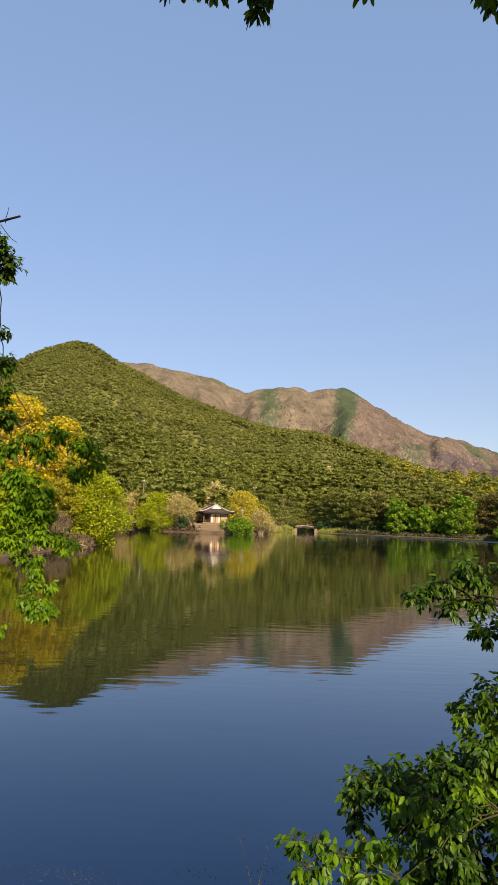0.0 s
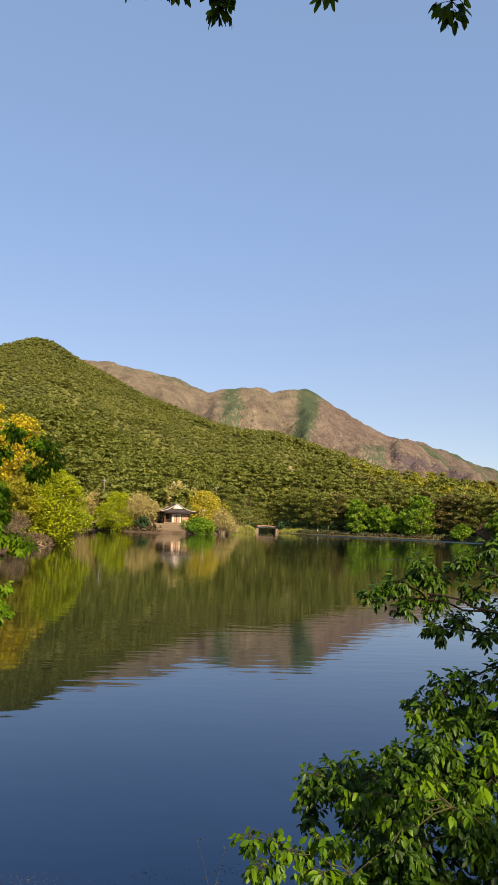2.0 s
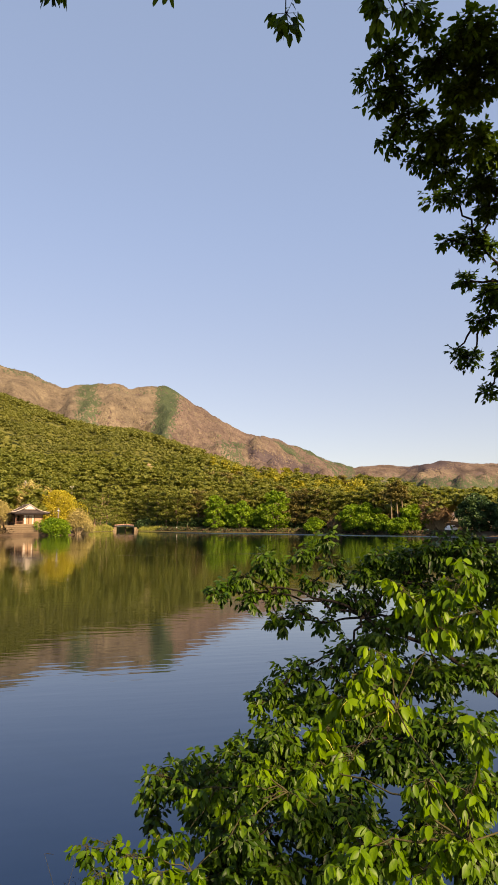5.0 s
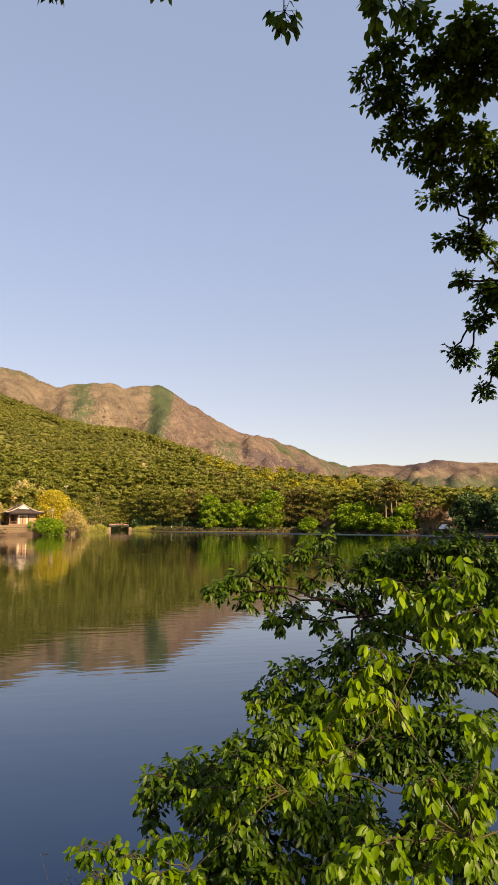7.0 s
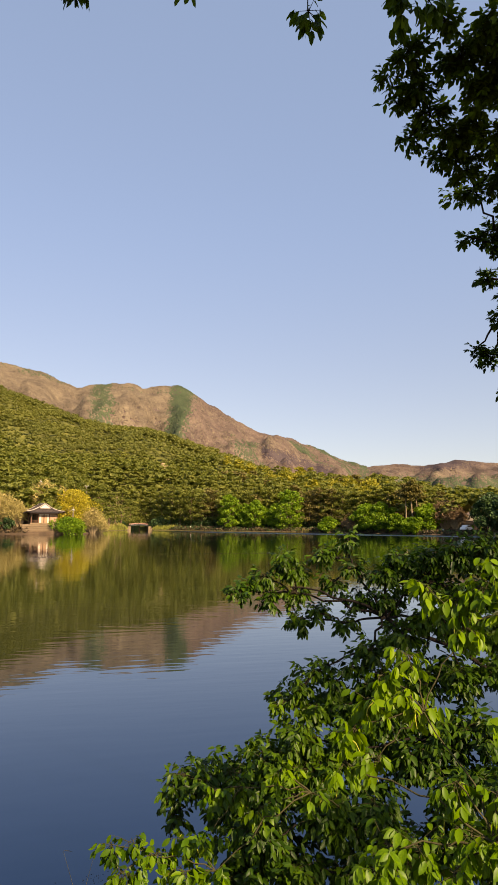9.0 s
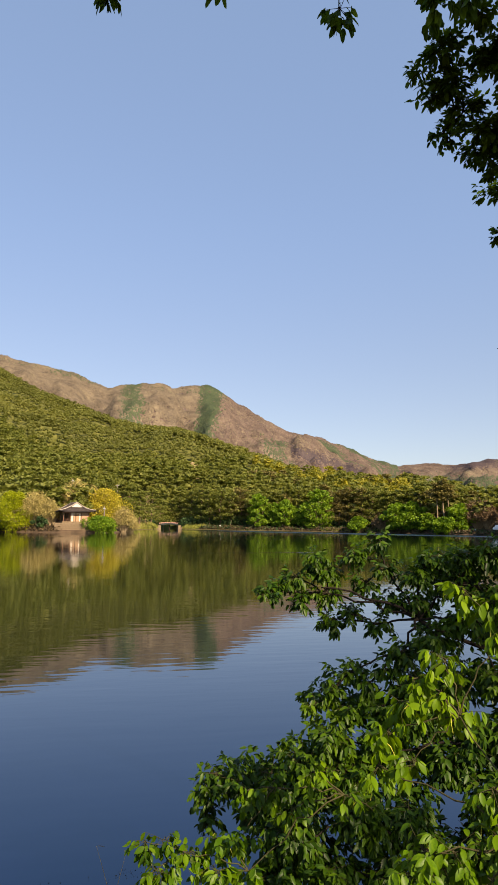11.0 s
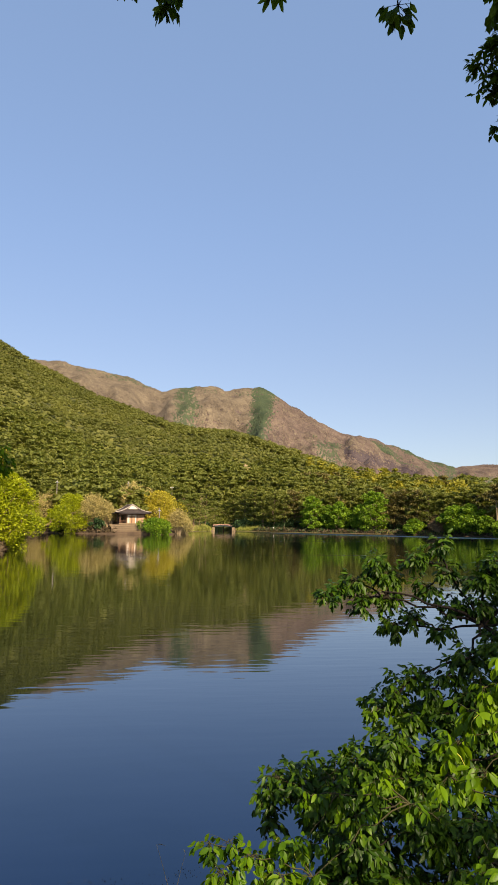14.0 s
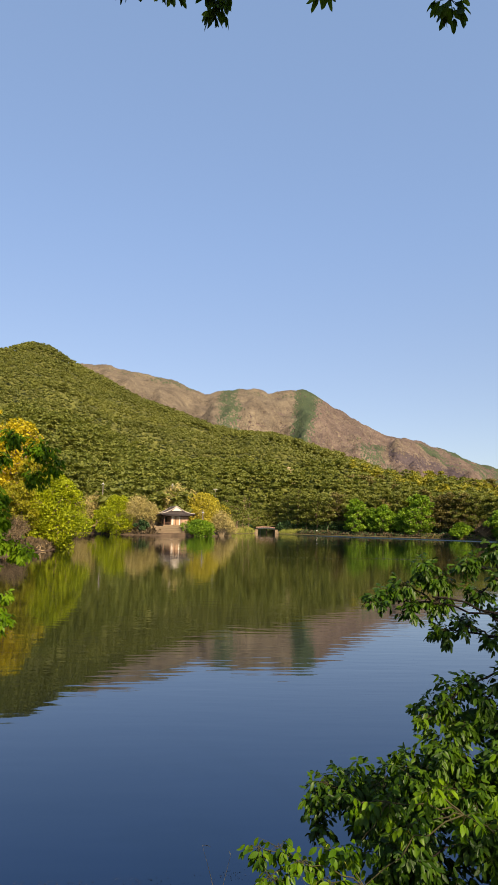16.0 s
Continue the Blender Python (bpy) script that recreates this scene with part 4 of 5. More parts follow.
    for line in rim:
        line = np.array(line)
        qs.append(np.stack([line[:-1], line[1:], line[1:] + nu * nv, line[:-1] + nu * nv], -1))
    roof = piece("roof", np.concatenate([top, low_]), np.concatenate(qs), TILE, t, "grey clay tile roof with upturned corners")
    # rows of rounded cover tiles down the two main slopes and the hips
    for sgn in (-1, 1):
        for yy in np.linspace(-4.2, 4.2, 22):
            r_ = int(round((yy / 4.4 + 1) / 2 * (nv - 1)))
            pts = S[r_, ::-1] if sgn < 0 else S[r_]
            half = pts[nu // 2:] + np.array([0, 0, 0.05])
            if abs(yy) < 2.75:
                half = half.copy()
                half[:, 1] = yy
                piece("tile_row", *tube(half[::2], 0.06, 5), TILE, roof)
    for xx in np.linspace(-4.4, 4.4, 27):
        c_ = int(round((xx / 4.65 + 1) / 2 * (nu - 1)))
        for rows_ in (S[:5, c_], S[-5:, c_]):
            pts = rows_ + np.array([0, 0, 0.05])
            pts[:, 0] = xx
            piece("tile_row", *tube(pts[::2], 0.055, 5), TILE, roof)
    # ridges: pale lime-edged
    yk = 4.4 - 1.55 + 0.34
    piece("roof_ridge", *tube([(0, y, 5.30 + 0.10 * (y / yk) ** 2) for y in np.linspace(-yk - 0.1, yk + 0.1, 7)], 0.17, 8), RIDGE, roof, "pale lime-edged roof ridge")
    for sx_ in (-1, 1):
        for sy in (-1, 1):
            a = np.array((0.05 * sx_, sy * (yk + 0.06), 5.32))
            m_ = np.array((sx_ * 2.45, sy * (yk + 0.06), 3.86))
            e = np.array((sx_ * 4.62, sy * 4.36, 3.36))
            piece("roof_ridge", *tube(bend(a, m_, -0.10, 5), 0.12, 6), RIDGE, roof, "pale lime-edged roof ridge")
            piece("roof_ridge", *tube(bend(m_, e, -0.12, 6), 0.11, 6), RIDGE, roof, "pale lime-edged roof ridge")
    for sy in (-1, 1):
        y = sy * (yk - 0.02)
        bm = bmesh.new()
        tri = [(-1.35, y, 4.08), (1.35, y, 4.08), (0.58, y, 4.66), (0, y, 5.12), (-0.58, y, 4.66)]
        f_ = bm.faces.new([bm.verts.new(c) for c in tri])
        r_ = bmesh.ops.extrude_face_region(bm, geom=[f_])
        bmesh.ops.translate(bm, vec=(0, sy * 0.10, 0), verts=[g for g in r_["geom"] if isinstance(g, bmesh.types.BMVert)])
        bmesh.ops.recalc_face_normals(bm, faces=bm.faces)
        part("gable", bm, PLASTER, t, "cream plastered gable")
    return t


rubble_wall("embankment", -12.2, -1.2, 156.4, 2.3, "warm brown rubble stone embankment below the pavilion")
terr = box(bmesh.new(), (11.0, 9.0, 2.24), (-6.7, 163.0, 0.0))
tagged(part("terrace", terr, GROUND), "bare earth terrace on which the pavilion stands", "terrace", kind="structure")
pavilion((-8.3, 162.0, 2.24), 17)


# ---------------------------------------------------------------- bridge
def bridge(at, turn):
    t = thing("footbridge", at, "small arched footbridge with faded red railings", "bridge", turn=turn)
    t.scale = (0.84, 0.9, 0.5)
    n = 13
    xs = np.linspace(-3.7, 3.7, n)
    zt = 1.75 + 0.5 * (1 - (xs / 3.7) ** 2)
    zb = zt - 0.85
    V = np.array([(x, y, z) for y in (-2.3, 2.3) for zz in (zt, zb) for x, z in zip(xs, zz)])
    k = np.arange(n - 1)
    F = np.concatenate([np.stack([a + k, a + k + 1, c + k + 1, c + k], -1) for a, c in ((0, n), (2 * n, 3 * n), (0, 2 * n), (n, 3 * n))] + [np.array([(0, n, 3 * n, 2 * n), (n - 1, 2 * n - 1, 4 * n - 1, 3 * n - 1)])])
    piece("deck", V, F, PLASTER, t, "pale concrete arched deck")
    for s in (-1, 1):
        block("abutment", (1.2, 5.4, 3.4), (s * 4.25, 0, -2.6), STONE, t, "weathered stone abutment", bevel=0.06)
        block("wing_wall", (2.4 if s < 0 else 1.2, 0.5, 2.2), (s * (5.3 if s < 0 else 4.9), -2.9, -2.6), STONE, t, "stone wing wall at the waterline", bevel=0.06, top=(0.6, 1))
        for zz in (0.34, 0.62):
            piece("rail", *tube([(x, s * 2.15, z + zz) for x, z in zip(xs, zt)], 0.06, 6), RAIL, t, "faded red railing")
        for x in np.linspace(-3.5, 3.5, 9):
            block("rail_post", (0.09, 0.09, 0.72), (x, s * 2.15, 1.74 + 0.5 * (1 - (x / 3.7) ** 2)), RAIL, t, bevel=0.01)
    return t


bridge((20.9, 233.5, 0.95), 4)


# ---------------------------------------------------------------- poles and small things at the far shore
def pole(x, y, height, label, lamp=True):
    t = thing("lamp_post" if lamp else "utility_pole", ground_at(x, y), label, "pole", "poles along the lake path")
    piece("shaft", *tube([(0, 0, -0.3), (0, 0, height * 0.5), (0, 0, height)], [0.15, 0.12, 0.09], 10), POLE, t, smooth=True)
    if lamp:
        block("arm", (1.1, 0.07, 0.07), (0.0, 0, height - 0.75), METAL, t, "grey metal cross arm", bevel=0.01)
        block("lantern", (0.55, 0.3, 0.2), (0.0, -0.16, height - 0.64), METAL, t, "pale grey lamp head", bevel=0.05)
    else:
        block("arm", (1.3, 0.09, 0.09), (0, 0, height - 0.4), METAL, t, "grey metal cross arm", bevel=0.01)
        for x_ in (-0.5, 0.0, 0.5):
            block("insulator", (0.09, 0.09, 0.18), (x_, 0, height - 0.31), WHITE, t, bevel=0.02)
    return t


pole(-28.0, 175.5, 12.2, "tall pale concrete lamp post above the shore trees")
pole(-9.6, 177.5, 12.2, "tall pale concrete lamp post behind the pavilion")
pole(2.4, 212.0, 11.8, "pale concrete utility pole among the pines", False)
pole(-1.1, 160.2, 5.4, "short pale post beside the pavilion shrub")
pole(20.5, 252.0, 12.5, "pale concrete utility pole among the pines", False)
# dead pale snag by the pavilion and a bare tree by the bridge
bare_bush(ground_at(-12.6, 161), 5.4, 0.9, "pale dead tree stem beside the pavilion", 26, name="dead_tree", blur=0.03)
t = thing("leafless_tree", ground_at(12.6, 231.5), "slim leafless tree on the grassy bank", "tree")
bits = [tube(bend((0, 0, -0.3), (0.4, 0, 10.2), 0, 8, 0.08), np.linspace(0.22, 0.03, 8), 7)]
for k in range(34):
    z = 3.6 + 6.4 * k / 34
    a = k * 2.4
    r = 2.7 * (1.1 - (z - 3.6) / 7.4)
    o = np.array((0.04 * z, 0, z))
    e = o + np.array((math.cos(a) * r, math.sin(a) * r, 0.9))
    bits.append(tube(bend(o, e, 0.1, 5, 0.05), np.linspace(0.045, 0.012, 5), 4))
    for _ in range(3):
        g = o + (e - o) * rng.uniform(0.5, 1)
        bits.append(tube(bend(g, g + rng.normal(0, 0.4, 3) + np.array((0, 0, 0.4)), 0, 3), np.linspace(0.018, 0.006, 3), 3))
piece("branching", *join(bits), BARK_TAN, t)


def parked_car(at, turn):
    t = thing("car", at, "white parked car half hidden behind the shore shrubs", "car", turn=turn)
    bm = box(bmesh.new(), (4.3, 1.75, 0.62), (0, 0, 0.32), bevel=0.12, top=(0.97, 0.94))
    part("body", bm, WHITE, t, "white car body")
    cab = block("cabin", (2.5, 1.6, 0.58), (-0.15, 0, 0.92), WHITE, t, "white car roof and pillars", bevel=0.12, top=(0.68, 0.84))
    for s in (-1, 1):
        block("side_window", (1.75, 0.03, 0.34), (-0.15, s * 0.765, 1.02), GLASS_DARK, cab, "dark side glass", bevel=0.01, top=(0.8, 1))
        for x in (-1.35, 1.35):
            V, F = tube([(x, s * 0.70, 0.32), (x, s * 0.90, 0.32)], [0.32, 0.32], 14)
            wh = piece("wheel", V, [F, np.array([np.arange(14)]), np.array([np.arange(14) + 14])], RUBBER, t, "black tyre")
            V, F = tube([(x, s * 0.89, 0.32), (x, s * 0.915, 0.32)], [0.19, 0.17], 12)
            piece("rim", V, [F, np.array([np.arange(12)]), np.array([np.arange(12) + 12])], METAL, wh, "grey wheel rim")
    return t


parked_car(ground_at(*polar(33.1, 175.5), 0.0), 30)
for x, y in (polar(9.6, 222.5), polar(31.2, 178.5)):
    t = thing("marker_post", ground_at(x, y), "small white marker post on the bank", "post")
    piece("post", *tube([(0, 0, -0.2), (0, 0, 0.5)], [0.10, 0.10], 8), WHITE, t)
    block("cap", (0.34, 0.34, 0.26), (0, 0, 0.48), WHITE, t, bevel=0.06)

# ---------------------------------------------------------------- the wooded left bank
broadleaf(ground_at(-30.0, 84.5), 17.8, 7.6, SPRING_YELLOW, "tall golden-yellow spring tree on the bank", clumps=60, leaves=10500, leaf=0.2, low=0.2, bark=BARK_PALE)
broadleaf(ground_at(-24.6, 85.0), 15.2, 5.2, SPRING_YELLOW, "golden-yellow spring tree on the bank", clumps=44, leaves=8000, leaf=0.185, low=0.16, bark=BARK_PALE)
broadleaf(ground_at(-20.6, 77.5), 9.6, 3.6, SPRING_OLIVE, "olive-yellow tree between the bank trees", clumps=30, leaves=11000, leaf=0.14, low=0.1, bark=BARK_PINE)
broadleaf(ground_at(-16.4, 71.2), 7.9, 4.0, SPRING_GREEN, "rounded yellow-green tree overhanging the water", clumps=46, leaves=22000, leaf=0.12, low=0.03, stems=7, dense=1.2, bark=BARK_PINE)
broadleaf(ground_at(-23.4, 70.0), 6.6, 3.6, SPRING_GREEN, "yellow-green shrub on the bank", clumps=24, leaves=7000, leaf=0.15, low=0.05, name="lakeside_shrub", category="shrub", stems=5)
broadleaf(ground_at(-19.6, 52.0), 4.2, 2.6, SPRING_GREEN, "yellow-green shrub on the bank", clumps=18, leaves=6000, leaf=0.14, low=0.06, name="lakeside_shrub", category="shrub")
broadleaf(ground_at(-19.4, 69.0), 5.8, 3.0, SPRING_OLIVE, "olive-yellow shrub among bare brown twigs", clumps=22, leaves=7000, leaf=0.13, low=0.3, name="lakeside_shrub", category="shrub", stems=6, bark=BARK_PINE)
for x, y, hh, sp, mt in ((-18.8, 66, 2.4, 1.5, SCRUB), (-17.8, 61, 1.6, 1.2, SCRUB), (-18.2, 54, 1.6, 1.2, SCRUB)):
    bare_bush(ground_at(x, y), hh, sp, "reddish-tan leafless shrub on the bare bank", 110, mat=mt, blur=0.05)


# ---------------------------------------------------------------- leafy branches near the camera
def sprays(clumps, per, leaf, droop=0.3, down=0.3, count=(4, 7), lush=1.0, spread=1.7):
    """Rosettes of leaves on short twigs that fill clumps (rows of x, y, z, half width, half height). Returns twig tubes and leaf poses."""
    tw, pos, rot, siz = [], [], [], []
    s = spread * leaf
    for cx, cy, cz, rw, rh in clumps:
        c, r = np.array((cx, cy, cz)), np.array((rw, max(rw, rh), rh))
        subs = shell_points(int(2 + 1.6 * lush * rw * rh / s ** 2), c, np.maximum(r - 0.6 * s, 0.3 * r), 0.15)
        for o in subs:
            tw.append(tube(bend(c + (o - c) * 0.1, o, 0.0, 4, 0.004), np.linspace(0.0022, 0.0012, 4) * min(1.6, leaf / 0.045), 3))
            away = (o - c) / (np.linalg.norm(o - c) + 1e-6)
            for _ in range(per):
                d = rng.normal(0, 0.75, 3) + 0.45 * away
                d[2] = d[2] * 0.8 - droop * 0.6 + 0.12
                d /= np.linalg.norm(d) + 1e-9
                m = int(rng.integers(*count))
                step = s * rng.uniform(0.75, 1.25) / m
                q, pts = o + d * step * 0.5, []
                for k in range(m):
                    pts.append(q)
                    d = d + np.array((0, 0, -0.09 * droop)) + rng.normal(0, 0.06, 3)
                    d /= np.linalg.norm(d)
                    q = q + d * step
                pts.append(q)
                pts = np.array(pts)
                tw.append(tube(np.stack([o, pts[m // 2], pts[-1]]), np.array([0.0012, 0.0009, 0.0005]) * min(1.6, leaf / 0.045), 3))
                sd_ = np.cross(d, (0, 0, 1.0))
                sd_ /= np.linalg.norm(sd_) + 1e-9
                up_ = np.cross(sd_, d)
                # alternate leaves along the twig, a small whorl at its tip
                for k in range(1, m + 3):
                    tip = k >= m
                    a = rng.uniform(0, 6.28) if tip else (0.25 if k % 2 else 2.9) + rng.normal(0, 0.5)
                    y = d * (0.75 if tip else 0.45) + (sd_ * math.cos(a) + up_ * 0.6 * math.sin(a)) * (0.6 if tip else 0.85) + rng.normal(0, 0.16, 3)
                    y[2] -= down * rng.uniform(0.3, 1.5)
                    y /= np.linalg.norm(y)
                    x = np.cross(y, np.array((0, -0.25, 0.85)) + rng.normal(0, 0.42, 3))
                    x /= np.linalg.norm(x) + 1e-9
                    pos.append(pts[min(k, m)])
                    rot.append(np.stack([x, y, np.cross(x, y)], 1))
                    siz.append(leaf * rng.uniform(0.6, 1.2) * (0.85 if tip else 1.0))
    return tw, np.array(pos), np.array(rot), np.array(siz)


def skeleton(nodes, clumps, thick=0.014, sag=0.05):
    """Limbs that join each clump to the nearest node already joined, thinner the further out."""
    nodes = [np.array(n_, float) for n_ in nodes]
    left = [np.array(c[:3]) for c in clumps]
    bits, depth_ = [], [0] * len(nodes)
    while left:
        best = min(((np.linalg.norm(l - n_) + 0.15 * depth_[k], k, m) for k, n_ in enumerate(nodes) for m, l in enumerate(left)), key=lambda v: v[0])
        _, k, m = best
        l = left.pop(m)
        a = thick * 0.80 ** depth_[k]
        bits.append(tube(bend(nodes[k], l, sag * np.linalg.norm(l - nodes[k]), 7, 0.025 * min(0.4, np.linalg.norm(l - nodes[k]))), np.linspace(a, a * 0.55, 7), 7))
        nodes.append(l)
        depth_.append(depth_[k] + 1)
    return bits


def limbs_of(name, bits, mat, parent, label=""):
    for v, f in bits:
        piece(name, v, f, mat, parent, label, smooth=True)


def leaves_of(name, spr, mat, parent, label="", low=True, wide=1.0):
    _, pos, rot, siz = spr
    V, F = scatter(LEAF_LOW if low else LEAF_V, LEAF_LOW_T if low else LEAF_T, pos, rot, siz[:, None] * np.array([[wide, 1, 1]]))
    return piece(name, V, F, mat, parent, label)


# clumps of leaves: rows of x, y, z, half width, half height
BRANCH_TIP = [(0.76, 2.85, 2.60, 0.06, 0.05), (0.85, 2.84, 2.67, 0.07, 0.06), (0.92, 2.82, 2.75, 0.06, 0.05), (0.99, 2.80, 2.70, 0.07, 0.06), (0.88, 2.82, 2.57, 0.06, 0.05), (0.99, 2.79, 2.60, 0.06, 0.04), (1.01, 2.77, 2.49, 0.04, 0.06), (1.10, 2.76, 2.77, 0.06, 0.05), (1.07, 2.75, 2.52, 0.06, 0.04), (1.21, 2.72, 2.84, 0.03, 0.05), (1.15, 2.73, 2.65, 0.05, 0.04), (1.23, 2.71, 2.72, 0.06, 0.04), (1.25, 2.68, 2.59, 0.07, 0.05), (1.19, 2.69, 2.48, 0.04, 0.04)]
BRANCH_ROOT = [(1.33, 2.60, 2.70, 0.07, 0.04), (1.40, 2.57, 2.76, 0.07, 0.05), (1.50, 2.52, 2.77, 0.08, 0.06), (1.59, 2.47, 2.79, 0.09, 0.06), (1.68, 2.40, 2.81, 0.10, 0.07), (1.76, 2.35, 2.76, 0.08, 0.08), (1.46, 2.53, 2.66, 0.08, 0.06), (1.58, 2.46, 2.64, 0.09, 0.07), (1.69, 2.38, 2.62, 0.09, 0.07), (1.33, 2.59, 2.59, 0.05, 0.04), (1.80, 2.30, 2.63, 0.08, 0.11)]
MIDDLE = [(0.99, 2.48, 2.34, 0.03, 0.03), (1.04, 2.44, 2.30, 0.04, 0.04), (1.10, 2.43, 2.36, 0.04, 0.05), (1.17, 2.41, 2.42, 0.05, 0.04), (0.92, 2.48, 2.28, 0.04, 0.03), (0.85, 2.49, 2.22, 0.04, 0.03), (0.96, 2.45, 2.21, 0.06, 0.04), (1.07, 2.41, 2.21, 0.07, 0.06), (1.18, 2.38, 2.30, 0.07, 0.07), (1.29, 2.37, 2.48, 0.07, 0.06), (1.39, 2.32, 2.55, 0.07, 0.06), (1.50, 2.25, 2.51, 0.08, 0.07), (1.60, 2.19, 2.52, 0.07, 0.07), (1.33, 2.31, 2.32, 0.09, 0.08), (1.46, 2.24, 2.35, 0.09, 0.08), (1.58, 2.16, 2.36, 0.08, 0.08)]
SKIRT_TOP = [(0.43, 2.32, 2.05, 0.04, 0.02), (0.40, 2.31, 2.00, 0.03, 0.04), (0.39, 2.28, 1.93, 0.02, 0.02), (0.50, 2.30, 2.03, 0.05, 0.04), (0.62, 2.29, 2.05, 0.07, 0.04), (0.72, 2.28, 2.10, 0.07, 0.05), (0.82, 2.26, 2.16, 0.08, 0.06), (0.74, 2.23, 2.01, 0.09, 0.06), (0.57, 2.26, 1.96, 0.08, 0.05), (0.87, 2.21, 2.06, 0.09, 0.08), (1.00, 2.19, 2.14, 0.09, 0.08), (1.12, 2.17, 2.25, 0.08, 0.08), (1.16, 2.10, 2.12, 0.07, 0.06), (1.26, 2.07, 2.18, 0.09, 0.08), (1.40, 2.00, 2.22, 0.09, 0.08)]
SKIRT_LOW = [(0.82, 1.98, 2.01, 0.09, 0.07), (0.62, 2.02, 1.96, 0.09, 0.07), (0.55, 2.00, 1.88, 0.09, 0.05), (0.71, 1.96, 1.88, 0.10, 0.06), (0.87, 1.90, 1.89, 0.09, 0.06), (0.96, 1.94, 2.05, 0.07, 0.06), (1.01, 1.86, 1.94, 0.08, 0.06), (1.18, 1.84, 2.11, 0.08, 0.06), (1.29, 1.78, 2.12, 0.07, 0.07), (1.15, 1.80, 1.97, 0.08, 0.07), (1.25, 1.73, 1.97, 0.07, 0.07)]
YOUNG_LOW = [(0.17, 1.96, 2.02, 0.02, 0.02), (0.22, 1.96, 2.02, 0.03, 0.02), (0.20, 1.93, 1.96, 0.05, 0.03), (0.28, 1.94, 1.99, 0.04, 0.03), (0.37, 1.94, 2.02, 0.04, 0.03), (0.43, 1.92, 2.01, 0.03, 0.04), (0.36, 1.91, 1.95, 0.06, 0.03), (0.45, 1.89, 1.95, 0.03, 0.03), (0.47, 1.97, 2.13, 0.03, 0.02), (0.54, 1.95, 2.14, 0.04, 0.03), (0.59, 1.92, 2.09, 0.03, 0.02), (0.73, 1.89, 2.13, 0.03, 0.02), (0.65, 1.94, 2.18, 0.03, 0.02)]
YOUNG_HIGH = [(0.85, 1.41, 2.76, 0.03, 0.02), (0.90, 1.38, 2.73, 0.04, 0.03), (0.95, 1.35, 2.76, 0.04, 0.04), (0.98, 1.33, 2.80, 0.03, 0.03), (0.99, 1.31, 2.71, 0.03, 0.04), (0.91, 1.36, 2.67, 0.04, 0.03), (0.80, 1.41, 2.60, 0.03, 0.02), (0.74, 1.43, 2.56, 0.04, 0.03), (0.70, 1.43, 2.51, 0.03, 0.02), (0.78, 1.40, 2.53, 0.04, 0.03), (0.81, 1.37, 2.49, 0.03, 0.03), (0.67, 1.43, 2.44, 0.03, 0.03), (0.71, 1.40, 2.39, 0.03, 0.03), (0.64, 1.42, 2.38, 0.02, 0.02)]
YOUNG_NEAR = [(0.70, 1.21, 2.29, 0.03, 0.03), (0.65, 1.23, 2.29, 0.02, 0.03), (0.79, 1.21, 2.40, 0.03, 0.03), (0.79, 1.17, 2.32, 0.03, 0.03), (0.83, 1.14, 2.31, 0.03, 0.04), (0.75, 1.17, 2.26, 0.03, 0.03), (0.85, 1.17, 2.39, 0.03, 0.02), (0.62, 1.23, 2.25, 0.03, 0.02), (0.89, 1.18, 2.49, 0.02, 0.03)]
CROWN_HIGH = [(1.18, 1.98, 4.62, 0.09, 0.05), (1.14, 2.08, 4.60, 0.02, 0.02), (1.19, 2.15, 4.55, 0.03, 0.03), (1.25, 2.07, 4.57, 0.08, 0.07), (1.30, 2.24, 4.47, 0.04, 0.05), (1.34, 2.14, 4.51, 0.09, 0.07), (1.34, 1.92, 4.60, 0.11, 0.10), (1.39, 1.78, 4.62, 0.11, 0.10), (1.46, 2.00, 4.52, 0.12, 0.10), (1.50, 1.89, 4.55, 0.10, 0.10), (1.46, 2.13, 4.46, 0.09, 0.08), (1.45, 2.23, 4.42, 0.06, 0.05), (1.55, 2.22, 4.38, 0.08, 0.06), (1.57, 2.08, 4.44, 0.10, 0.09), (1.22, 1.84, 4.66, 0.05, 0.04), (1.55, 1.77, 4.56, 0.12, 0.18)]
CROWN_LOW = [(1.63, 2.44, 4.38, 0.03, 0.04), (1.70, 2.39, 4.38, 0.06, 0.05), (1.76, 2.31, 4.39, 0.08, 0.07), (1.74, 2.20, 4.45, 0.08, 0.07), (1.86, 2.37, 4.31, 0.06, 0.06), (1.85, 2.50, 4.24, 0.07, 0.06), (1.78, 2.55, 4.24, 0.02, 0.02), (1.93, 2.50, 4.19, 0.07, 0.06), (1.93, 2.64, 4.09, 0.04, 0.04), (2.03, 2.64, 4.03, 0.07, 0.07), (2.06, 2.72, 3.93, 0.06, 0.06), (2.01, 2.90, 3.80, 0.04, 0.03), (2.10, 2.87, 3.76, 0.06, 0.05), (2.21, 2.91, 3.61, 0.04, 0.04), (1.86, 2.18, 4.40, 0.12, 0.22), (2.11, 2.53, 4.05, 0.11, 0.22), (2.25, 2.77, 3.73, 0.09, 0.12)]
DROOP = [(-0.27, 1.80, 4.54, 0.02, 0.01), (-0.15, 1.81, 4.55, 0.03, 0.01), (-0.02, 1.82, 4.54, 0.01, 0.01), (-0.01, 1.84, 4.51, 0.01, 0.02), (0.29, 1.78, 4.55, 0.01, 0.01), (0.68, 1.74, 4.49, 0.03, 0.02)]
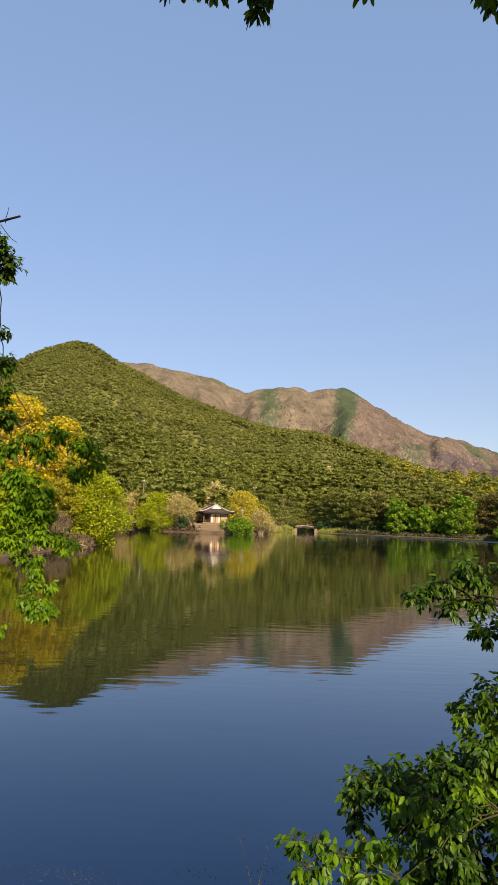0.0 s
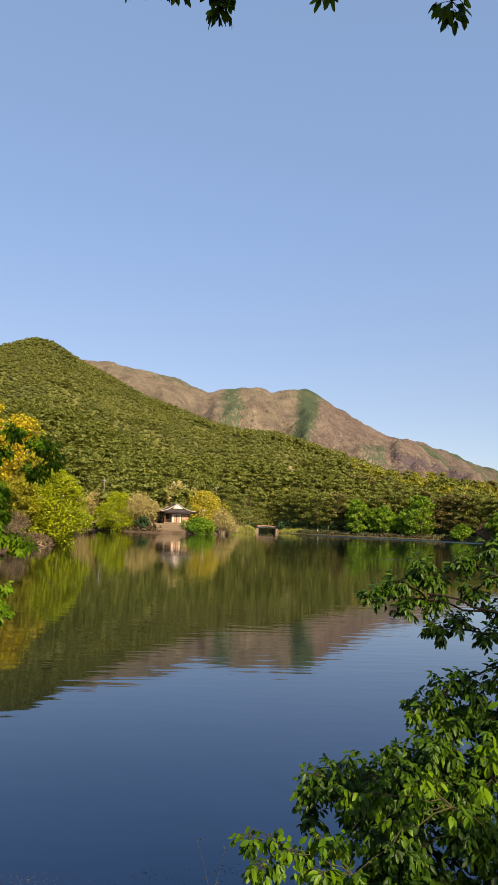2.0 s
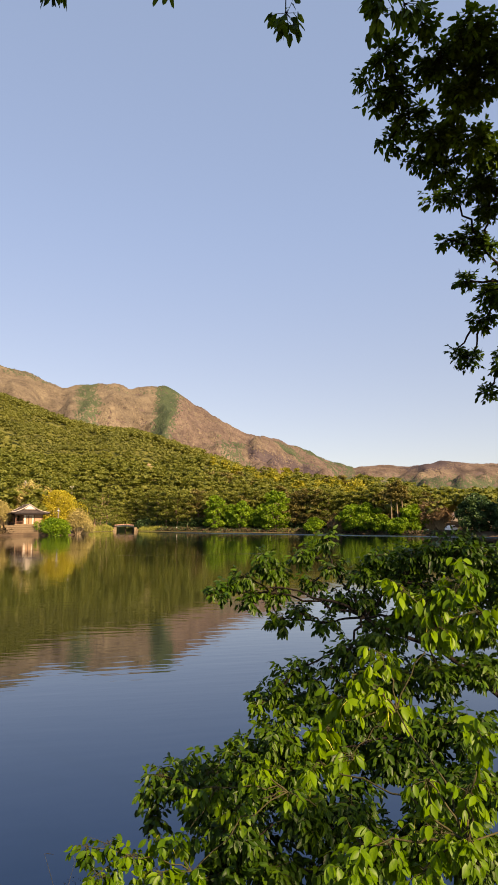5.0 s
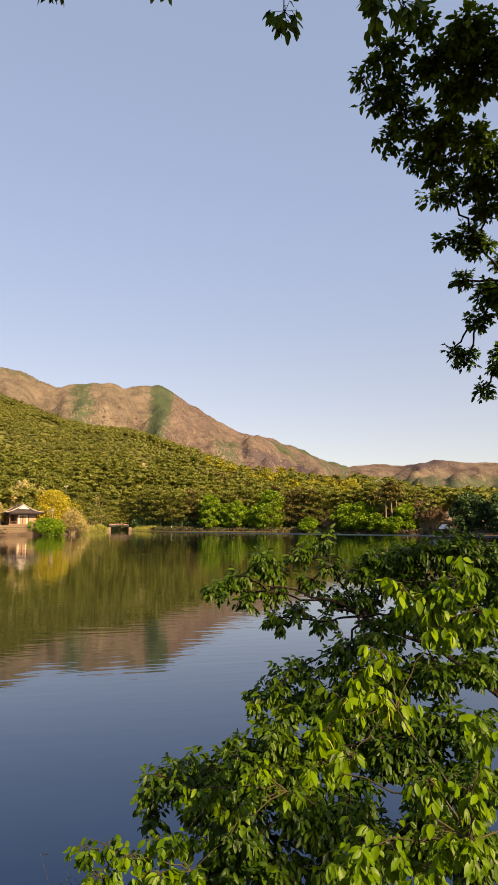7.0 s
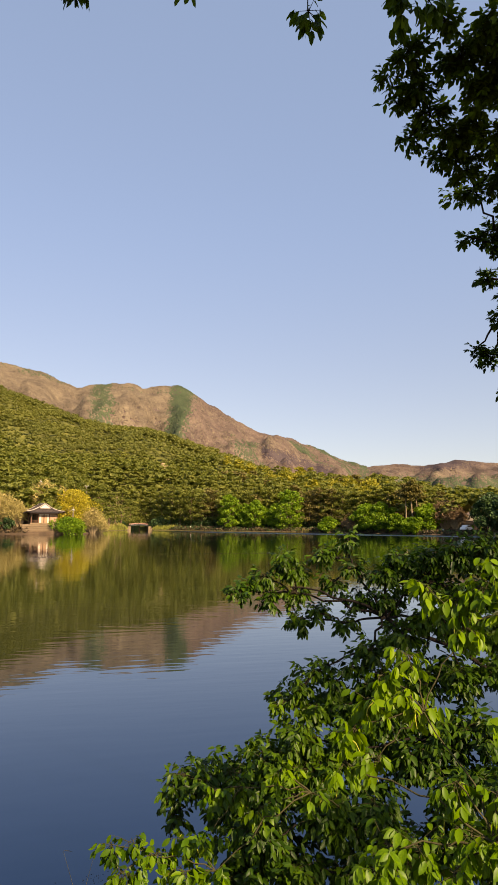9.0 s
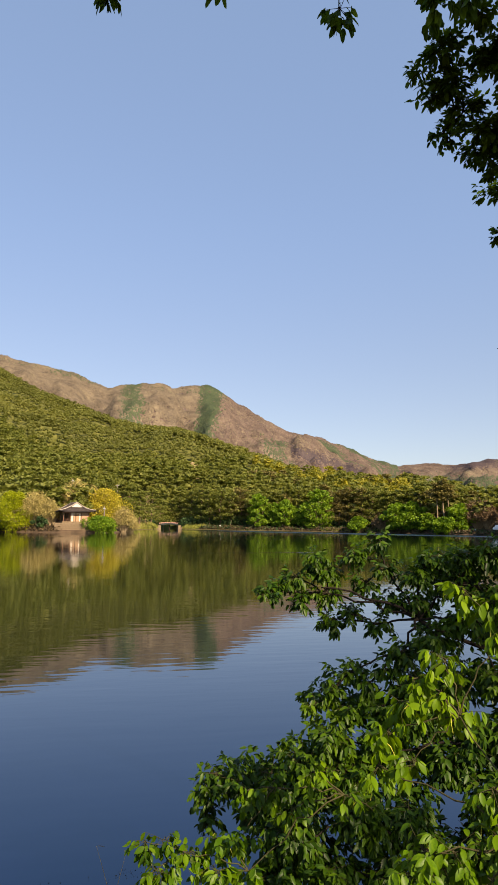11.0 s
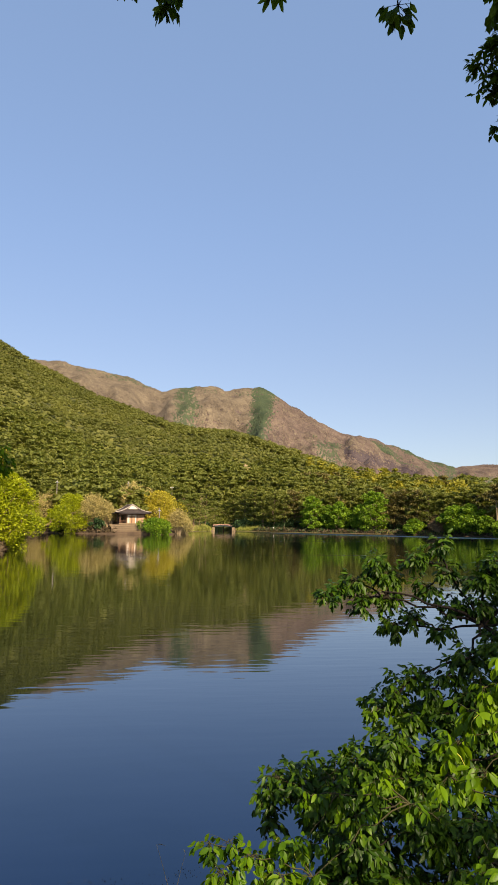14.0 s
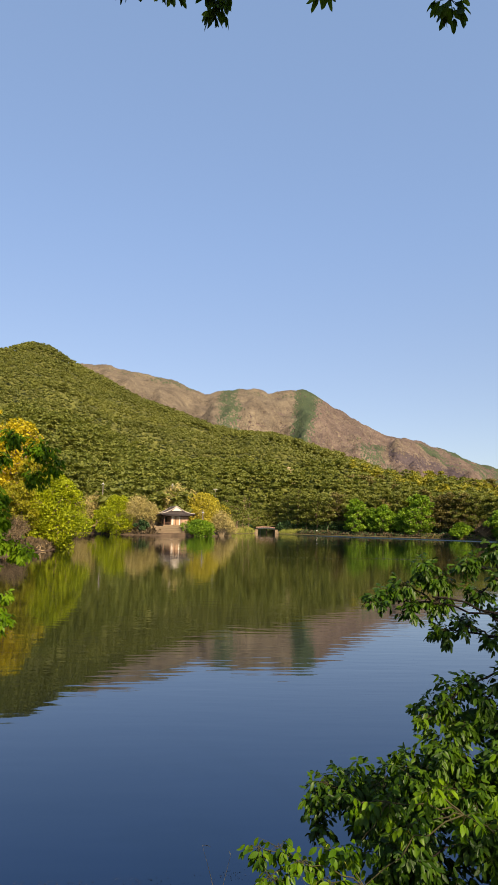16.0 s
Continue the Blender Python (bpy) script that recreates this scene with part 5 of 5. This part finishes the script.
DROOP_CROWN = [(0.87, 1.45, 4.35, 0.02, 0.01), (0.92, 1.44, 4.33, 0.02, 0.02), (0.86, 1.48, 4.33, 0.01, 0.01)]
LEFT_DARK = [(-1.49, 3.61, 4.45, 0.07, 0.07), (-1.42, 3.67, 4.37, 0.05, 0.06), (-1.49, 3.66, 4.31, 0.05, 0.05), (-1.50, 3.77, 3.97, 0.04, 0.05), (-1.49, 3.82, 3.81, 0.05, 0.07), (-1.50, 3.85, 3.65, 0.07, 0.08), (-1.49, 3.88, 3.50, 0.07, 0.08)]
LEFT_LIT = [(-1.46, 3.92, 3.30, 0.07, 0.05), (-1.32, 3.96, 3.38, 0.06, 0.03), (-1.19, 3.99, 3.41, 0.06, 0.04), (-1.26, 3.99, 3.28, 0.06, 0.04), (-1.44, 3.94, 3.14, 0.09, 0.08), (-1.30, 3.99, 3.04, 0.11, 0.09), (-1.40, 3.96, 2.93, 0.13, 0.10), (-1.26, 4.01, 2.92, 0.08, 0.10), (-1.41, 3.95, 2.76, 0.12, 0.09), (-1.28, 4.00, 2.79, 0.10, 0.08), (-1.12, 4.04, 2.74, 0.09, 0.06), (-1.31, 3.98, 2.65, 0.08, 0.04)]
LEFT_TIP = [(-1.08, 4.14, 3.36, 0.06, 0.05), (-1.01, 4.16, 3.35, 0.04, 0.04), (-1.08, 4.15, 3.19, 0.04, 0.05), (-0.99, 4.17, 3.27, 0.03, 0.04)]
LEFT_SPRIG = [(-1.18, 3.71, 2.60, 0.04, 0.03), (-1.18, 3.70, 2.53, 0.03, 0.03), (-1.11, 3.72, 2.51, 0.04, 0.03), (-1.20, 3.68, 2.44, 0.04, 0.04), (-1.13, 3.70, 2.43, 0.05, 0.04), (-1.08, 3.71, 2.39, 0.03, 0.03), (-1.11, 3.70, 2.36, 0.02, 0.02), (-1.18, 3.68, 2.38, 0.02, 0.02), (-1.32, 3.62, 2.29, 0.01, 0.02)]
SHRUB = BRANCH_TIP + BRANCH_ROOT + MIDDLE + SKIRT_TOP + SKIRT_LOW
YOUNG = YOUNG_LOW + YOUNG_HIGH + YOUNG_NEAR
CROWN = CROWN_HIGH + CROWN_LOW

# the shrub beside the camera
t = thing("lakeside_willow", (0, 0, 0), "leafy dark green willow shrub spreading over the water", "shrub")
g0 = ground_at(2.2, 2.0)
stem = [np.array(g0), np.array((2.15, 2.1, 1.75)), np.array((1.9, 2.25, 2.1))]
bits = [tube(bend(stem[0], stem[1], 0, 5, 0.01), np.linspace(0.06, 0.045, 5), 9), tube(bend(stem[1], stem[2], 0, 5, 0.01), np.linspace(0.045, 0.03, 5), 9), tube(bend((1.75, 1.6, g0[2] - 0.1), (1.35, 1.95, 1.85), 0.08, 6, 0.01), np.linspace(0.04, 0.02, 6), 8)]
limbs_of("stem", bits, BARK, t, "dark leaning stem")
limbs_of("limb", skeleton([stem[1], stem[2], (1.35, 1.95, 1.85), (1.32, 2.58, 2.51)], SHRUB, 0.0062, 0.03), BARK, t)
limbs_of("limb", [tube(bend(stem[2], (1.32, 2.58, 2.51), 0.04, 6, 0.01), np.linspace(0.011, 0.0075, 6), 8), tube(bend((1.32, 2.58, 2.51), (0.95, 2.75, 2.63), 0.03, 7, 0.008), np.linspace(0.0072, 0.003, 7), 7)], BARK, t)
high, low_ = sprays(BRANCH_TIP + BRANCH_ROOT + MIDDLE, 6, 0.035, 0.4, 0.7, lush=1.7, spread=1.3), sprays(SKIRT_TOP + SKIRT_LOW, 8, 0.034, 0.45, 0.8, lush=2.9, spread=1.45)
# an inner layer of leaves behind the outer one
heart = sprays([(1.10 * x, 1.10 * y, z - 0.03, 1.25 * w_, 1.2 * h_) for x, y, z, w_, h_ in BRANCH_ROOT + MIDDLE[3:] + SKIRT_TOP[3:] + SKIRT_LOW], 8, 0.042, 0.4, 0.6, lush=1.3, spread=1.6)
sp = (high[0] + low_[0], *(np.concatenate([a, c, e]) for a, c, e in zip(high[1:], low_[1:], heart[1:])))
tagged(piece("twig_growth", *join(sp[0]), TWIG, t), kind="stuff")
leaves_of("foliage", sp, LEAF, t, "", True, 1.25)
# young branch that reaches in front of it
limbs_of("young_branch", skeleton([(1.3, 1.2, 2.2), (1.2, 2.1, 1.75)], YOUNG, 0.0030, 0.06), TWIG, t, "yellow-green young branch")
one_, two_ = sprays(YOUNG_LOW, 5, 0.030, 0.7, 0.8, (3, 6), lush=1.6, spread=1.4), sprays(YOUNG_HIGH + YOUNG_NEAR, 4, 0.031, 0.8, 1.1, (3, 6), lush=1.7, spread=1.25)
sp = (one_[0] + two_[0], *(np.concatenate([a, c]) for a, c in zip(one_[1:], two_[1:])))
tagged(piece("young_growth", *join(sp[0]), TWIG, t, "yellow-green young twigs"), kind="stuff")
near = np.argsort(np.hypot(sp[1][:, 0], sp[1][:, 1]))[:260]
rest_ = np.setdiff1d(np.arange(len(sp[1])), near)
leaves_of("sunlit_young_foliage", (None, sp[1][rest_], sp[2][rest_], sp[3][rest_]), LEAF_YOUNG_SUNLIT, t, "young leaves with sunlight put into their bright yellow-green", False, 1.3)
one = mesh_of("leaf", LEAF_V * np.array([1.3, 1, 1]), LEAF_T, LEAF_YOUNG_SUNLIT)
for k in near:
    lf = new("leaf", one)
    lf.parent = t
    lf.matrix_world = Matrix.LocRotScale(Vector(sp[1][k]), Matrix(sp[2][k].tolist()).to_quaternion(), Vector([sp[3][k]] * 3))
# catkins
bits = []
for k in rng.choice(len(sp[1]), 40, replace=False):
    o = sp[1][k]
    e = o + np.array((rng.normal(0, 0.012), rng.normal(0, 0.012), -rng.uniform(0.02, 0.045)))
    bits.append(tube(bend(o, e, 0.004, 4, 0.002), [0.0005, 0.0011, 0.0011, 0.0005], 5))
tagged(piece("catkin_growth", *join(bits), CATKIN, t, "small yellow drooping catkins"), kind="stuff")

# the tree whose crown hangs over the camera
t = thing("overhanging_tree", (0, 0, 0), "dark leafy tree crown hanging over the bank", "tree")
g0 = ground_at(3.6, 1.6)
tr = [np.array(g0), np.array((3.5, 1.7, 2.8)), np.array((3.2, 1.9, 4.3)), np.array((2.7, 2.0, 5.4)), np.array((2.3, 2.1, 6.4))]
piece("trunk", *tube(tr, [0.17, 0.14, 0.12, 0.09, 0.05], 12), BARK, t, "dark furrowed trunk", smooth=True)
over = bend((2.9, 1.9, 5.1), (-0.6, 1.75, 5.25), 0.25, 9, 0.02)
limbs = [tube(over, np.linspace(0.03, 0.007, 9), 8)] + skeleton([tr[2], tr[3]], CROWN, 0.010, 0.02)
for c in DROOP + DROOP_CROWN:
    k = int(np.argmin(np.linalg.norm(over[:, :2] - np.array(c[:2]), axis=1)))
    limbs.append(tube(bend(over[k], c[:3], 0.03, 6, 0.008), np.linspace(0.004, 0.0018, 6), 5))
limbs_of("limb", limbs, BARK, t)
sp = sprays([(*c[:3], 0.85 * c[3], 0.85 * c[4]) for c in CROWN], 6, 0.034, 0.2, 0.3, lush=2.3, spread=1.35)
tagged(piece("twig_growth", *join(sp[0]), BARK, t), kind="stuff")
leaves_of("foliage", sp, LEAF_CROWN, t, "", True, 1.55)
sp = sprays(DROOP + DROOP_CROWN, 5, 0.047, 0.9, 0.8, (2, 4), spread=0.8)
tagged(piece("hanging_growth", *join(sp[0]), BARK, t), kind="stuff")
leaves_of("hanging_leaves", sp, LEAF_CROWN, t, "dark drooping leaves", True, 1.35)

# unseen leaf clumps added towards the sun to shade crown and shrub
P_ = np.concatenate([shell_points(int(2600 * r * r), c, (r, 0.95 * r, 0.65 * r), 0.1) for c, r in (((0.95, -0.5, 6.3), 0.5), ((1.3, -0.4, 6.1), 0.8), ((1.2, 0.6, 6.0), 0.8), ((1.9, 0.0, 6.2), 0.8), ((2.95, -0.5, 5.1), 0.36), ((1.9, -0.9, 6.0), 0.8), ((2.5, -0.9, 6.0), 0.7), ((1.5, -0.2, 5.6), 0.7), ((3.3, -2.6, 6.0), 0.4), ((3.2, -3.85, 6.0), 0.18))])
V, F = scatter(LEAF_LOW, LEAF_LOW_T, P_, spin(len(P_), 0.9), rng.uniform(0.06, 0.11, (len(P_), 1)) * np.ones((1, 3)))
tagged(piece("unseen_shade_foliage", V, F, LEAF_CROWN, t), kind="stuff")

# the tree on the left bank whose branches reach into view
t = thing("bank_tree", (0, 0, 0), "green leafy tree leaning out over the lake edge", "tree")
g0 = ground_at(-3.5, 4.5)
tr = [np.array(g0), np.array((-3.3, 4.4, 2.4)), np.array((-3.0, 4.3, 3.6)), np.array((-2.7, 4.2, 4.7))]
piece("trunk", *tube(tr, [0.13, 0.11, 0.08, 0.05], 10), BARK, t, "dark trunk", smooth=True)
twigs = [tube(bend((-2.7, 4.2, 4.5), (-1.50, 3.92, 4.78), 0.02, 6, 0.01), np.linspace(0.018, 0.007, 6), 6), tube(bend((-1.59, 3.92, 4.73), (-1.56, 3.88, 4.82), 0.0, 4, 0.003), np.linspace(0.003, 0.0015, 4), 5), tube(bend((-1.62, 3.92, 4.72), (-1.53, 3.98, 4.63), -0.01, 4, 0.003), np.linspace(0.003, 0.0015, 4), 5)]
limbs_of("limb", skeleton(tr[1:], LEFT_DARK + LEFT_LIT + LEFT_TIP + LEFT_SPRIG, 0.006, 0.04) + twigs, BARK, t)
# shade and sun put into leaf colour: dark upper clumps, bright lower ones
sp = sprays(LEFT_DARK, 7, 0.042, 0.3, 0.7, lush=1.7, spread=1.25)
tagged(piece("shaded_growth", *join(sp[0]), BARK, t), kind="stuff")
leaves_of("shade_coloured_foliage", sp, LEAF_CROWN, t, "upper leaves coloured darker in place of shade", True, 1.25)
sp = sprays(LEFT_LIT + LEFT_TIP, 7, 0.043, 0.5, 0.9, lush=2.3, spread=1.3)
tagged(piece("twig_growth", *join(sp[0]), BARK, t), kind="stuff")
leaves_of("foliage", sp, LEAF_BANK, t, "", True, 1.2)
sp = sprays(LEFT_SPRIG, 5, 0.037, 0.8, 0.8, lush=1.6, spread=1.0)
tagged(piece("young_growth", *join(sp[0]), TWIG, t), kind="stuff")
leaves_of("sunlit_young_foliage", sp, LEAF_YOUNG_SUNLIT, t, "young leaves with sunlight put into their bright yellow-green", True, 1.3)

# dry stalks and floating debris at the water's edge
for (x, y), (lx, ly), hh in (((0.19, 5.45), (-0.16, 0.06), 0.52), ((0.16, 5.55), (0.10, 0.04), 0.40), ((0.24, 5.4), (-0.03, 0.0), 0.26)):
    t = thing("dry_stalk", (x, y, -0.12), "thin dry reed stalk standing in shallow water", "reed")
    piece("stem", *tube(bend((0, 0, 0), (lx, ly, hh), 0.02, 6), np.linspace(0.004, 0.0012, 6), 5), STRAW, t)
    V, F = scatter(LEAF_V, LEAF_T, np.array([(lx, ly, hh)]), spin(1, 0.3), np.array([[0.03, 0.09, 0.05]]))
    piece("blade", V, F, STRAW, t)
c = np.stack([rng.uniform(-2.0, 1.3, 90), 5.0 + 0.9 * rng.random(90) ** 1.8], 1)
q = np.repeat(c, 24, 0) + rng.normal(0, 1, (2160, 2)) * np.array([0.11, 0.03])
V, F = scatter(LEAF_LOW, LEAF_LOW_T, np.column_stack([q, np.full(len(q), 0.003)]), spin(len(q), 0.06), rng.uniform(0.003, 0.012, (len(q), 1)) * np.array([2.2, 1, 0.12]))
tagged(piece("floating_debris", V, F, DEBRIS), "leaf litter and scum floating near the bank", "debris", kind="stuff")
